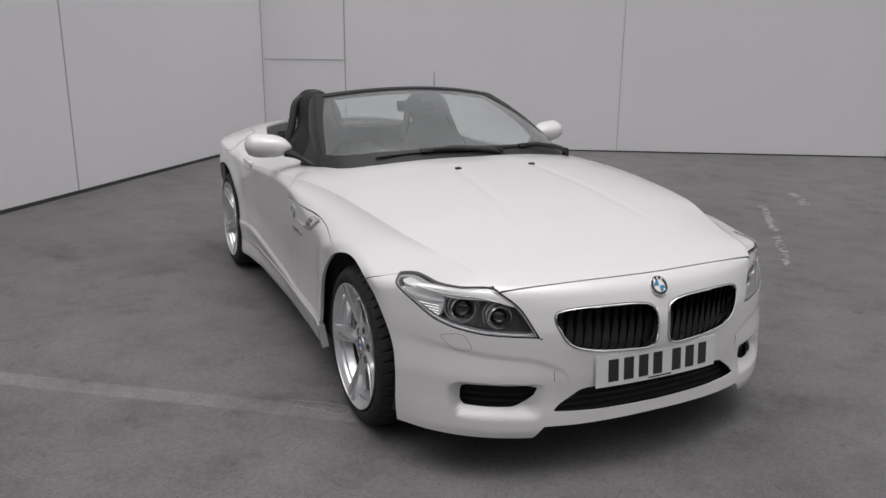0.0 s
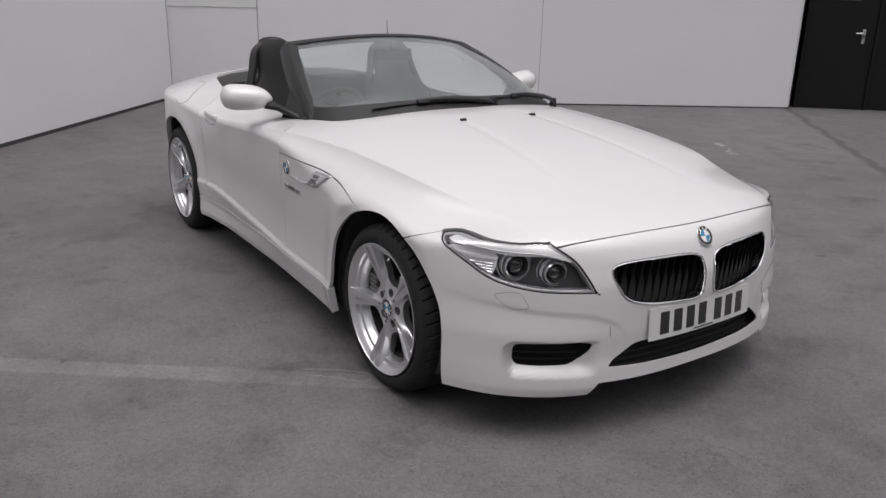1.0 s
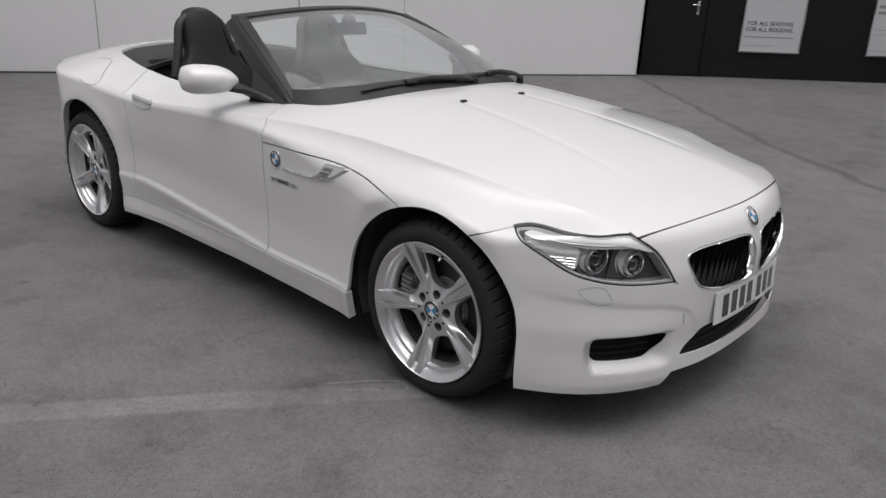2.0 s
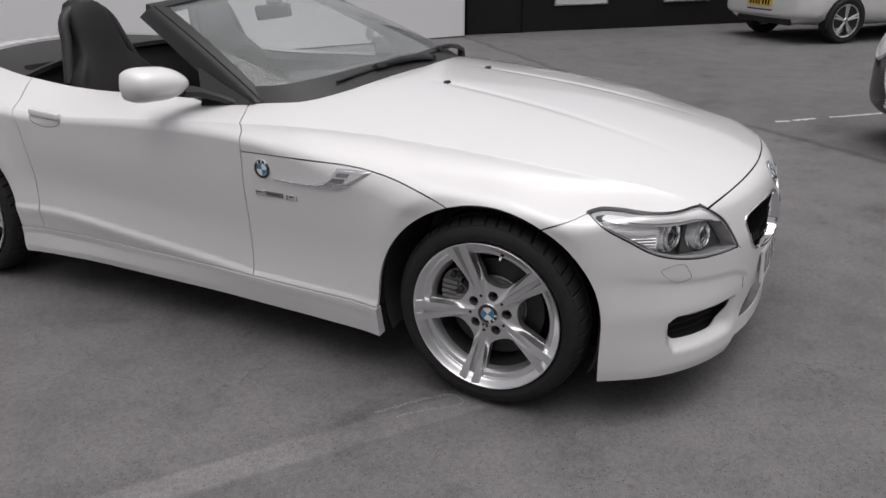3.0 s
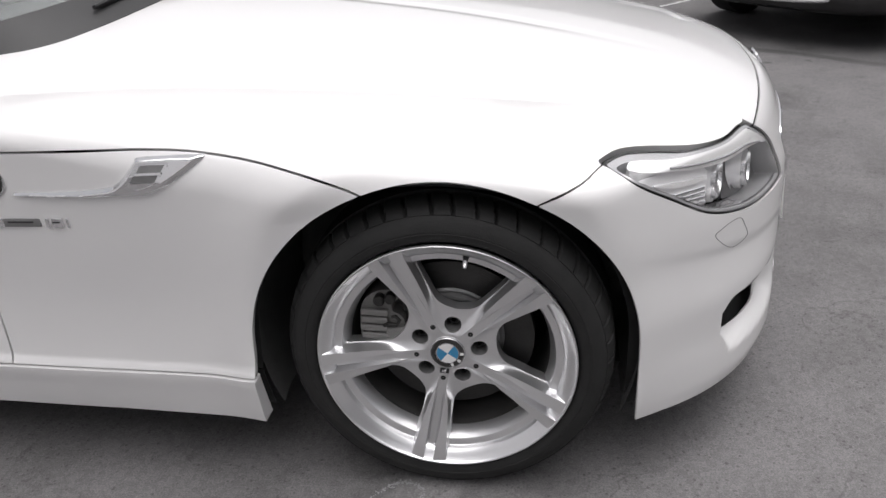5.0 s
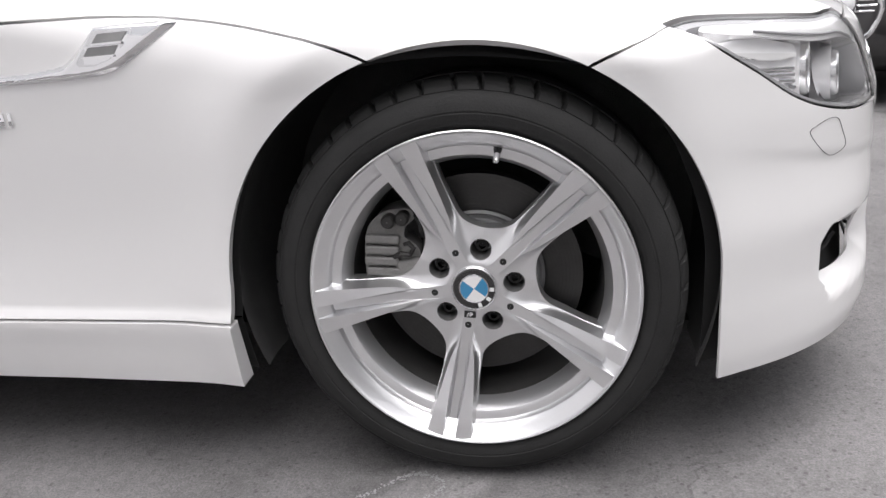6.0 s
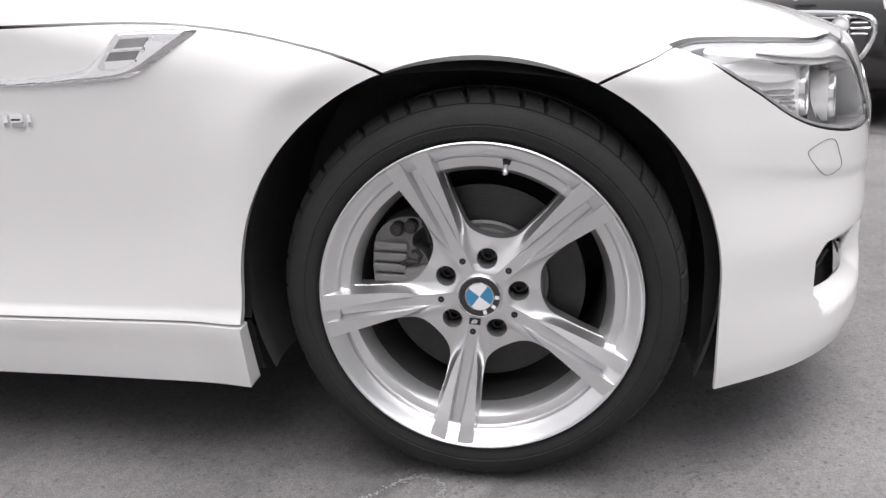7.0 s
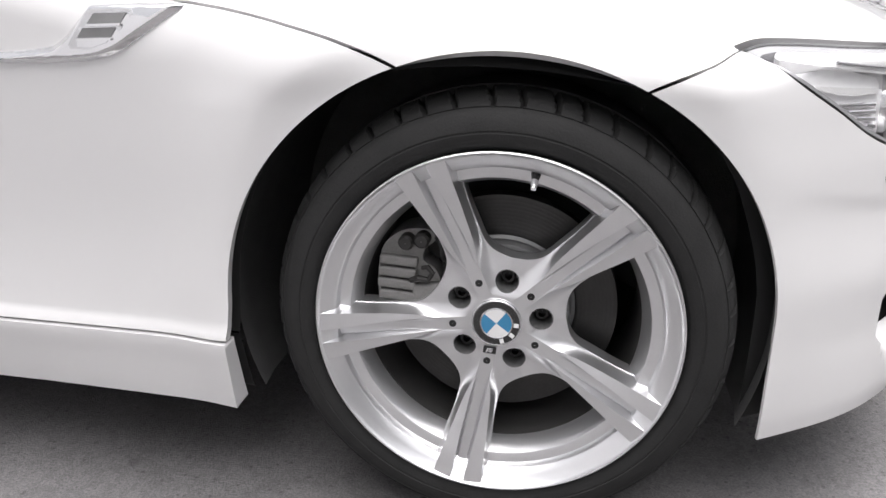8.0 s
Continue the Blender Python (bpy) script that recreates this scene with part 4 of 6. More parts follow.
for s in (-1, 1):
    vent = vent_blade()
    ob = part("side_vent", vent if s < 0 else flip(vent), CHROME, car, "polished chrome side vent blade", 60)
    pocket = mesh_on_skin(wing_place, [(-.512, .7265), (-.456, .7265), (-.452, .722), (-.466, .706), (-.488, .690), (-.515, .682), (-.538, .683), (-.542, .688), (-.532, .700), (-.520, .714)], .0098, .003)
    part("vent_pocket", pocket if s < 0 else flip(pocket), SATIN, ob)
    for a, zz, w in ((-.485, .7170, .044), (-.499, .7015, .046)):
        slot = mesh_on_skin(wing_place, [(a - w / 2 - .005, zz - .0055), (a + w / 2 - .005, zz - .0055), (a + w / 2 + .003, zz + .0055), (a - w / 2 + .004, zz + .0055)], .0108, .004)
        part("vent_slot", slot if s < 0 else flip(slot), WELL, ob)
        rib = mesh_on_skin(wing_place, [(a - w / 2 - .006, zz - .0085), (a + w / 2 - .004, zz - .0085), (a + w / 2 - .003, zz - .006), (a - w / 2 - .005, zz - .006)], .0126, .006)
        part("vent_rib", rib if s < 0 else flip(rib), CHROME, ob)
    p = side_at(-.813, .697)
    n = skin_normal(p[None])[0]
    m = Matrix.Translation(Vector((p[0], s * -p[1], p[2])) + Vector((n[0], n[1] * -s, n[2])) * .003) @ pose(0, 0, 0, 90, 0, 0 if s < 0 else 180)
    roundel(car, m, .0335)
    model = empty("model_badge")
    model.parent = car
    model["label"] = "small chrome model badge of plain bars"
    for x0, w, h, g in ((-.854, .042, .018, CHROME), (-.810, .074, .016, WELL), (-.724, .008, .020, CHROME), (-.711, .022, .020, CHROME), (-.682, .006, .020, CHROME)):
        p = side_at(x0 + w / 2, .612)
        bm = bmesh.new()
        box(bm, (w, .004, h), (x0 + w / 2, s * (abs(p[1]) + .0015), .612), (0, 0, 0), .0012, 2)
        bar = part("badge_bar", bm, g, model)
        if w > .02:
            bm = bmesh.new()
            box(bm, (w * .7, .0015, .003), (x0 + w / 2 - .002, s * (abs(p[1]) + .0038), .614), (0, 0, 0), .0004, 1)
            part("badge_groove", bm, TRIM, model)

# door handles and the filler flap
for s in (-1, 1):
    p0 = side_at(-1.874, .772)
    bm = bmesh.new()
    box(bm, (.165, .024, .030), (-1.874, s * (abs(p0[1]) + .003), .783), (0, 3, 0), .011, 4)
    handle = part("door_handle", bm, PAINT, car, "white pull handle")
    for pts in ([(-1.874 + .085 * math.cos(t), .768 + .034 * math.sin(t)) for t in np.linspace(math.pi * .98, 2 * math.pi * 1.01, 17)],):
        bm = bmesh.new()
        tube(bm, [Vector(side_at(a, b)) * 1.0 for a, b in pts], .0014, 5)
        part("handle_recess_edge", bm if s < 0 else flip(bm), GAPLINE, handle)
p = [(-2.47, -.885), (-2.39, -.888), (-2.325, -.872), (-2.33, -.845), (-2.40, -.79), (-2.49, -.71), (-2.545, -.675), (-2.62, -.672), (-2.69, -.676)]
bm = bmesh.new()
tube(bm, smooth_curve([top_at(a, b) + np.array([0, 0, .0003]) for a, b in p], 5, False), .0016, 5)
part("filler_flap_gap", bm, GAPLINE, car)

# ---------------------------------------------------------------- windscreen, mirrors, cabin
def screen_point(s, t, push=0.0):
    """A point of the windscreen: s from -1 (right) to 1, t from 0 at the base to 1 at the header."""
    yb = .690 * abs(s)
    base = Vector((float(cowl_edge(yb)) - .012, .690 * s, float(top_at(float(cowl_edge(yb)) - .0, yb)[2]) - .004))
    top = Vector((-1.455 - .105 * s * s, .545 * s, 1.212 - .050 * s * s))
    bow = 4 * t * (1 - t)
    p = base.lerp(top, t) + Vector((.018, 0, .030)) * bow * (1 - .5 * s * s) + Vector((0, .018 * s * abs(s), 0)) * bow
    return p + Vector((.50, .30 * s, .82)) * push


glass_grid = [[screen_point(-1 + i / 16, j / 14) for j in range(15)] for i in range(33)]
screen = empty("windscreen")
screen.parent = car
screen["label"] = "curved windscreen in a dark grey frame"
bm = bmesh.new()
front_v = [[bm.verts.new(q) for q in row] for row in glass_grid]
back_v = [[bm.verts.new(q - Vector((.50, 0, .82)) * .005) for q in row] for row in glass_grid]
for i in range(32):
    for j in range(14):
        bm.faces.new((front_v[i][j], front_v[i + 1][j], front_v[i + 1][j + 1], front_v[i][j + 1]))
        bm.faces.new((back_v[i][j], back_v[i][j + 1], back_v[i + 1][j + 1], back_v[i + 1][j]))
for i in range(32):
    for j in (0, 14):
        bm.faces.new((front_v[i][j], back_v[i][j], back_v[i + 1][j], front_v[i + 1][j]))
for j in range(14):
    for i in (0, 32):
        bm.faces.new((front_v[i][j], front_v[i][j + 1], back_v[i][j + 1], back_v[i][j]))
pane = part("glass", bm, GLASS, screen, "clear laminated glass")
pane.visible_shadow = False
FRAME = material("dark_grey_frame", (0.013, 0.013, 0.0135), 0.42, spread=0.1, grain=0.4, scale=12)
for s in (-1, 1):
    bm = bmesh.new()
    rings = []
    for j in range(0, 15):
        t = j / 14
        e = screen_point(s * 1.0, t)
        i_ = screen_point(s * .90, t)
        inn = (i_ - e).normalized()
        out = Vector((.50, .30 * s, .82)).normalized()
        w = .030 + .044 * min(1, t * 6) - .018 * t
        rings.append([e - inn * .012 + Vector((-.055, 0, -.030)), e - inn * .020 + Vector((-.012, 0, -.006)), e - inn * .006 + out * .010, e + inn * (w * .35) + out * .0115, e + inn * w + out * .004, e + inn * w - out * .003, e + inn * .01 - out * .03])
    loft(bm, rings)
    part("pillar", bm, FRAME, screen, "", 50)
    bm = bmesh.new()
    tube(bm, [screen_point(s * .985, t, .0135) for t in np.linspace(0, 1, 12)], .0022, 6)
    part("pillar_seal", bm, GASKET, screen)
    bm = bmesh.new()                                    # corner piece and rubber behind the pillar
    a, b = screen_point(s, 0), screen_point(s, .40)
    pts = [a + Vector((.01, .012 * s, .004)), b + Vector((-.045, .012 * s, -.02)), a + Vector((-.205, .035 * s, .012)), a + Vector((-.20, .05 * s, -.012))]
    v1 = [bm.verts.new(q) for q in pts]
    v2 = [bm.verts.new(q + Vector((0, -.03 * s, -.002))) for q in pts]
    bm.faces.new(v1)
    bm.faces.new(list(reversed(v2)))
    for i in range(4):
        bm.faces.new((v1[i], v2[i], v2[(i + 1) % 4], v1[(i + 1) % 4]))
    part("mirror_sail", bm, TRIM, screen)
bm = bmesh.new()
rings = []
for i in range(33):
    s = -1 + i / 16
    e = screen_point(s, 1)
    d = (screen_point(s, .9) - e).normalized()
    out = Vector((.50, .25 * s, .82)).normalized()
    rings.append([e - d * .045 - out * .030, e - d * .050 - out * .002, e - d * .020 + out * .008, e + d * .018 + out * .007, e + d * .024 - out * .002, e + d * .02 - out * .03])
loft(bm, rings)
part("header_rail", bm, FRAME, screen, "", 50)
bm = bmesh.new()                                        # dark printed band along the base
rings = []
for i in range(33):
    s = -1 + i / 16
    rings.append([screen_point(s, 0, .0015), screen_point(s, .05, .0016), screen_point(s, .10 + .05 * s * s, .0016)])
loft(bm, rings, close=False)
part("base_band", bm, TRIM, screen)
bm = bmesh.new()                                        # scuttle between bonnet and glass
rings = []
for y in np.linspace(-.62, .62, 41):
    x = float(cowl_edge(abs(y)))
    z = float(top_at(x, abs(y))[2])
    rings.append([(x + .012, y, z - .018), (x - .004, y, z - .012), (x - .03, y, z - .014), (x - .10, y, z - .018)])
loft(bm, rings, close=False)
part("scuttle_panel", bm, TRIM, car)
bm = bmesh.new()                                        # round holder stuck to the glass
at = screen_point(-.87, .23)
across_it, up_it = screen_point(-.82, .23) - at, screen_point(-.87, .30) - at
out_of = across_it.cross(up_it).normalized()
out_of = out_of if out_of.z > 0 else -out_of
m = Matrix.Translation(at - out_of * .010) @ out_of.to_track_quat("Z", "Y").to_matrix().to_4x4()
lathe(bm, [(.001, -.002), (.036, -.002), (.038, 0), (.036, .002), (.001, .002)], 36, axis="z")
bm.transform(m)
holder = part("disc_holder", bm, material("smoked_plastic", (0.012, 0.012, 0.013), 0.7, spec=0.1), screen, "small round dark holder")
bm = bmesh.new()
box(bm, (.064, .005, .002), (0, 0, .003), (0, 0, 62), .0006, 1)
bm.transform(m)
part("holder_strip", bm, material_dark, holder)


def wiper(a, b, root):
    w = empty("wiper")
    w.parent = car
    w["label"] = "black wiper arm and blade"
    a, b, root = (Vector(q) for q in (a, b, root))
    along_it = (b - a).normalized()
    up = Vector((.50, 0, .82)).normalized()
    side = along_it.cross(up).normalized()
    bm = bmesh.new()
    rings = []
    for t in np.linspace(0, 1, 16):
        c, k = a.lerp(b, t) + up * .006 * math.sin(t * math.pi), .45 + .55 * min(1, 6 * t, 6 * (1 - t))
        rings.append([c + side * u * k + up * v * k for u, v in ((-.004, -.010), (-.011, -.002), (-.010, .004), (-.002, .013), (.005, .010), (.007, .002), (.003, -.010))])
    loft(bm, rings)
    part("blade", bm, TRIM, w, "", 30)
    mid = a.lerp(b, .45) + up * .024
    bm = bmesh.new()
    rings = []
    for t, wd, lift in ((0, .017, .0), (.10, .017, .020), (.30, .014, .026), (.70, .011, .020), (1, .008, 0)):
        c = root.lerp(mid, t) + up * lift
        rings.append([c + side * u * wd + up * v for u, v in ((-1, -.006), (-.8, .006), (0, .010), (.8, .006), (1, -.006))])
    loft(bm, rings)
    part("arm", bm, TRIM, w, "", 30)
    bm = bmesh.new()
    box(bm, (.030, .060, .022), mid - up * .008, (0, -30, math.degrees(math.atan2(along_it.y, along_it.x)) - 90), .005, 2)
    part("blade_clip", bm, TRIM, w)
    bm = bmesh.new()
    lathe(bm, [(.001, .030), (.014, .028), (.019, .0), (.019, -.02)], 18, root - Vector((0, 0, .006)), "z")
    part("pivot_cap", bm, TRIM, w)


wiper(screen_point(-.70, .055, .012), screen_point(.10, .055, .012), (-.70, .16, .930))
wiper(screen_point(.14, .05, .012), screen_point(.86, .08, .012), (-.77, .60, .905))


mirror_size = curve_of((0, .10), (.07, .46), (.20, .78), (.42, .97), (.72, 1.0), (.90, .86), (.97, .62), (1, .30))


def door_mirror(s):
    """A shell like a drop, broad at its outer end, on a black foot."""
    mir = empty("door_mirror")
    mir.parent = car
    mir["label"] = "white door mirror on a black foot"
    shell, glassy = bmesh.new(), bmesh.new()
    rings = []
    for i in range(17):
        t = i / 16
        k = float(mirror_size(t))
        y = -.768 - .222 * t
        hgt, dep = .064 * k, .078 * k ** .8
        cx, cz = -1.218 - .060 * t, .940 + .010 * t
        ring = []
        for q in range(24):
            a = 2 * math.pi * q / 24
            ca, sa = math.cos(a), math.sin(a)
            x = cx + dep * (abs(ca) ** (1.35 if ca > 0 else .5)) * (1 if ca > 0 else -.55)
            z = cz + hgt * (abs(sa) ** .85 if sa > 0 else -.90 * abs(sa) ** .95)
            ring.append((x, -y * s if s > 0 else y, z))
        rings.append(ring)
    loft(shell, rings)
    body = part("shell", shell, PAINT, mir, "glossy white shell", 60)
    bm = bmesh.new()
    pts = [(-1.290, -.875 + .095 * math.cos(a), .945 + .048 * math.sin(a)) for a in np.linspace(0, 2 * math.pi, 28, endpoint=False)]
    vs = [bm.verts.new((x - (.02 if y < -.865 else .0), y if s < 0 else -y, z)) for x, y, z in pts]
    bm.faces.new(vs)
    part("mirror_glass", bm, CHROME, mir)
    bm = bmesh.new()
    ys = -1 if s < 0 else 1
    loft(bm, [[(x, ys * y, z) for x, z in ((a, lo), (a + .012, (lo + hi) / 2), (a, hi), (b, hi + .004), (b - .010, (lo + hi) / 2), (b, lo))] for y, a, b, lo, hi in
              ((.690, -1.035, -1.170, .842, .868), (.715, -1.060, -1.185, .862, .888), (.745, -1.105, -1.215, .882, .910), (.775, -1.150, -1.240, .894, .930), (.815, -1.180, -1.255, .900, .935))])
    part("mirror_foot", bm, TRIM, mir, "black plastic foot")
    return mir


door_mirror(-1)
door_mirror(1).location = (-.11, -.03, 0)

# ---------------------------------------------------------------- the cabin
bm = bmesh.new()
rings = []
for x in np.linspace(-.80, -2.30, 26):
    yb = float(belt(min(x, -1.0))) if x < -1.0 else .66
    zt = float(top_at(x, yb)[2]) - .02
    rings.append([(x, -yb + .002, zt), (x, -yb + .05, zt - .03), (x, -.60, .62), (x, -.58, .30), (x, .58, .30), (x, .60, .62), (x, yb - .05, zt - .03), (x, yb - .002, zt)])
loft(bm, rings, close=False)
part("cabin_tub", bm, CABIN, car, "black trimmed cabin")
bm = bmesh.new()
box(bm, (.05, 1.16, .62), (-2.27, 0, .60), (0, -8, 0), .01)
part("rear_bulkhead", bm, CABIN, car)
panel("roof_cover", [cockpit, X + 2.26], CANVAS, car, both=True, lift=-.012, flange=.02, label="dark grey cover of the folded roof")
bm = bmesh.new()
rings = []
for y in np.linspace(-.56, .56, 27):
    k = math.exp(-((y + .36) / .19) ** 2) * .035
    rings.append([(-.82, y, .862), (-.92, y, .878 + k * .3), (-1.03, y, .895 + k), (-1.10, y, .880 + k), (-1.14, y, .82), (-1.16, y, .66), (-1.06, y, .45), (-.80, y, .45)])
loft(bm, rings)
part("dashboard", bm, CABIN, car, "black moulded dashboard")
wheel_m = Matrix.Translation((-1.40, -.36, .80)) @ pose(0, 0, 0, 0, -62, 0)
steer = empty("steering_wheel")
steer.parent = car
steer["label"] = "black leather steering wheel"
bm = bmesh.new()
pts = [(.178 * math.cos(a), .178 * math.sin(a), 0) for a in np.linspace(0, 2 * math.pi, 41)]
tube(bm, pts, .015, 10)
bm.transform(wheel_m)
part("rim", bm, LEATHER, steer)
for a in (0, 140, 220):
    bm = bmesh.new()
    tube(bm, [(.03 * math.cos(radians(a)), .03 * math.sin(radians(a)), .005), (.17 * math.cos(radians(a)), .17 * math.sin(radians(a)), 0)], .013, 8)
    bm.transform(wheel_m)
    part("wheel_spoke", bm, CABIN, steer)
bm = bmesh.new()
lathe(bm, [(.001, .03), (.045, .028), (.062, .01), (.062, -.04)], 28, axis="z")
bm.transform(wheel_m)
part("horn_pad", bm, CABIN, steer)


def sports_seat(y):
    seat = empty("seat")
    seat.parent = car
    seat["label"] = "black leather bucket seat with built-in headrest"
    bm = bmesh.new()
    rings = []
    for z, w, d in ((.44, .22, .075), (.52, .245, .085), (.66, .255, .080), (.80, .250, .072), (.86, .238, .066), (.91, .185, .060), (.955, .140, .057), (1.02, .130, .057), (1.08, .122, .056), (1.125, .110, .052), (1.155, .088, .044), (1.170, .056, .030), (1.176, .02, .012)):
        x = -1.86 - (z - .44) * .40
        ring = []
        for q in range(28):
            a = 2 * math.pi * q / 28
            ca, sa = math.cos(a), math.sin(a)
            bolster = .030 * max(0, abs(sa) - .75) / .25 if ca > 0 and z < .95 else 0
            ring.append((x + d * abs(ca) ** .6 * (1 if ca > 0 else -1) + bolster, y + .88 * w * abs(sa) ** .7 * (1 if sa > 0 else -1), z))
        rings.append(ring)
    loft(bm, rings)
    part("backrest", bm, LEATHER, seat, "", 60)
    bm = bmesh.new()
    box(bm, (.52, .48, .16), (-1.58, y, .42), (0, -8, 0), .05, 4)
    part("cushion", bm, LEATHER, seat, "", 60)
    bm = bmesh.new()
    tube(bm, smooth_curve([(-2.05, y - .20, .84), (-2.09, y - .150, .99), (-2.125, y - .110, 1.10), (-2.13, y, 1.15), (-2.125, y + .110, 1.10), (-2.09, y + .150, .99), (-2.05, y + .20, .84)], 5, False), .024, 12)
    part("roll_hoop", bm, TRIM, seat, "black roll hoop")


sports_seat(-.385)
sports_seat(.385)
bm = bmesh.new()
box(bm, (.85, .20, .34), (-1.62, 0, .47), (0, 0, 0), .03, 3)
part("centre_console", bm, CABIN, car)
bm = bmesh.new()
lathe(bm, [(.001, .0), (.03, .002), (.036, .012), (.030, .030), (.012, .045)], 20, (-1.395, 0, 1.145), "z")
box(bm, (.030, .225, .062), (-1.40, 0, 1.118), (0, -14, 0), .014, 4)
part("rear_view_mirror", bm, TRIM, car, "black inside mirror")
bm = bmesh.new()
tube(bm, [(-2.70, .72, .86), (-2.71, .722, .93), (-2.76, .735, 1.255)], [.010, .0045, .0022], 8)
part("aerial", bm, TRIM, car, "thin black aerial")

# ---------------------------------------------------------------- the yard: asphalt, white walls, black wall
def asphalt():
    m = bpy.data.materials.new("worn_grey_asphalt")
    m.use_nodes = True
    n, l = m.node_tree.nodes, m.node_tree.links
    b = n["Principled BSDF"]
    at = n.new("ShaderNodeTexCoord")

    def noise_of(scale, detail=4, rough=.55):
        t = n.new("ShaderNodeTexNoise")
        t.inputs["Scale"].default_value, t.inputs["Detail"].default_value, t.inputs["Roughness"].default_value = scale, detail, rough
        l.new(at.outputs["Object"], t.inputs["Vector"])
        return t.outputs["Fac"]

    def ramp(src, stops):
        r = n.new("ShaderNodeValToRGB")
        els = r.color_ramp.elements
        els[0].position, els[0].color = stops[0][0], (*[stops[0][1]] * 3, 1)
        els[1].position, els[1].color = stops[-1][0], (*[stops[-1][1]] * 3, 1)
        for p, c in stops[1:-1]:
            e = els.new(p)
            e.color = (c, c, c, 1)
        l.new(src, r.inputs[0])
        return r.outputs[0]

    def times(a, c):
        x = n.new("ShaderNodeMix")
        x.data_type, x.blend_type = "RGBA", "MULTIPLY"
        x.inputs["Factor"].default_value = 1
        l.new(a, x.inputs[6])
        l.new(c, x.inputs[7])
        return x.outputs[2]

    big = ramp(noise_of(.45, 4), [(.3, .80), (.5, 1.0), (.7, 1.12)])
    mid = ramp(noise_of(3.5, 8, .68), [(.3, .80), (.5, 1.0), (.72, 1.16)])
    spots = times(ramp(noise_of(9, 3, .4), [(.22, .55), (.30, 1.0), (1, 1.0)]), ramp(noise_of(1.9, 5, .62), [(.30, .66), (.43, 1.0), (1, 1.04)]))
    grit = ramp(noise_of(240, 2, .7), [(.28, .68), (.5, 1.0), (.72, 1.35)])
    def across(px, py, dx, dy, wobble=0.0, wscale=1.5):
        """Signed distance from a line over the ground, a little uneven."""
        dot = n.new("ShaderNodeVectorMath")
        dot.operation = "DOT_PRODUCT"
        k = math.hypot(dx, dy)
        dot.inputs[1].default_value = (-dy / k, dx / k, 0)
        l.new(at.outputs["Object"], dot.inputs[0])
        a = n.new("ShaderNodeMath")
        a.operation = "MULTIPLY_ADD"
        l.new(noise_of(wscale, 4, .6), a.inputs[0])
        a.inputs[1].default_value = wobble
        l.new(dot.outputs["Value"], a.inputs[2])
        c = n.new("ShaderNodeMath")
        c.operation = "SUBTRACT"
        l.new(a.outputs[0], c.inputs[0])
        c.inputs[1].default_value = (-dy * px + dx * py) / k + wobble * .5
        return c.outputs[0]

    def span(src, lo, hi, out_lo, out_hi, smooth=True):
        r = n.new("ShaderNodeMapRange")
        r.interpolation_type = "SMOOTHSTEP"
        for i, v in enumerate((lo, hi, out_lo, out_hi)):
            r.inputs[i + 1].default_value = v
        l.new(src, r.inputs[0])
        return r.outputs[0]

    def absolute(src):
        a = n.new("ShaderNodeMath")
        a.operation = "ABSOLUTE"
        l.new(src, a.inputs[0])
        return a.outputs[0]

    edge = n.new("ShaderNodeMath")                          # the asphalt is darker beyond a bent border
    edge.operation = "MINIMUM"
    l.new(across(-.8, 4.62, 3.0, -2.3, .22, 2.0), edge.inputs[0])
    l.new(across(-.8, 4.62, 3.56, -3.74, .22, 2.0), edge.inputs[1])
    seam = span(absolute(edge.outputs[0]), .015, .075, .58, 1.0)
    beyond = span(edge.outputs[0], -.05, .12, 1.0, .88)
    strip = span(absolute(across(-.42, -1.36, .60, .80, .03, 3.0)), .045, .066, .28, 0.0)
    ends = span(across(-.02, -.78, -.722, .70, .05, 2.0), -.06, .04, 0.0, 1.0)
    worn = span(noise_of(2.2, 4, .6), .30, .55, .5, 1.4)
    both = n.new("ShaderNodeMath")
    both.operation = "MULTIPLY"
    l.new(strip, both.inputs[0])
    l.new(ends, both.inputs[1])
    joint = n.new("ShaderNodeMath")
    joint.operation = "MULTIPLY_ADD"
    l.new(both.outputs[0], joint.inputs[0])
    l.new(worn, joint.inputs[1])
    joint.inputs[2].default_value = 1.0
    joint = joint.outputs[0]
    # small pits and chips between the stones
    cells = n.new("ShaderNodeTexVoronoi")
    cells.inputs["Scale"].default_value, cells.inputs["Randomness"].default_value = 95, 1.0
    l.new(at.outputs["Object"], cells.inputs["Vector"])
    patch = span(noise_of(2.6, 5, .65), .36, .64, .08, .34)
    part_of = n.new("ShaderNodeSeparateColor")
    l.new(cells.outputs["Color"], part_of.inputs[0])
    chosen = n.new("ShaderNodeMath")
    chosen.operation = "LESS_THAN"
    l.new(part_of.outputs[0], chosen.inputs[0])
    l.new(patch, chosen.inputs[1])
    hole = span(cells.outputs["Distance"], .18, .42, .36, 0.0)
    pit = n.new("ShaderNodeMath")
    pit.operation = "MULTIPLY"
    l.new(chosen.outputs[0], pit.inputs[0])
    l.new(hole, pit.inputs[1])
    pits = n.new("ShaderNodeMath")
    pits.operation = "SUBTRACT"
    pits.inputs[0].default_value = 1.0
    l.new(pit.outputs[0], pits.inputs[1])
    stones = span(part_of.outputs[1], 0.0, 1.0, .90, 1.10)
    # a few hair cracks where the crust has lifted
    crack = n.new("ShaderNodeTexVoronoi")
    crack.feature = "DISTANCE_TO_EDGE"
    crack.inputs["Scale"].default_value = 1.7
    bent = n.new("ShaderNodeVectorMath")
    bent.operation = "MULTIPLY_ADD"
    warp = n.new("ShaderNodeTexNoise")
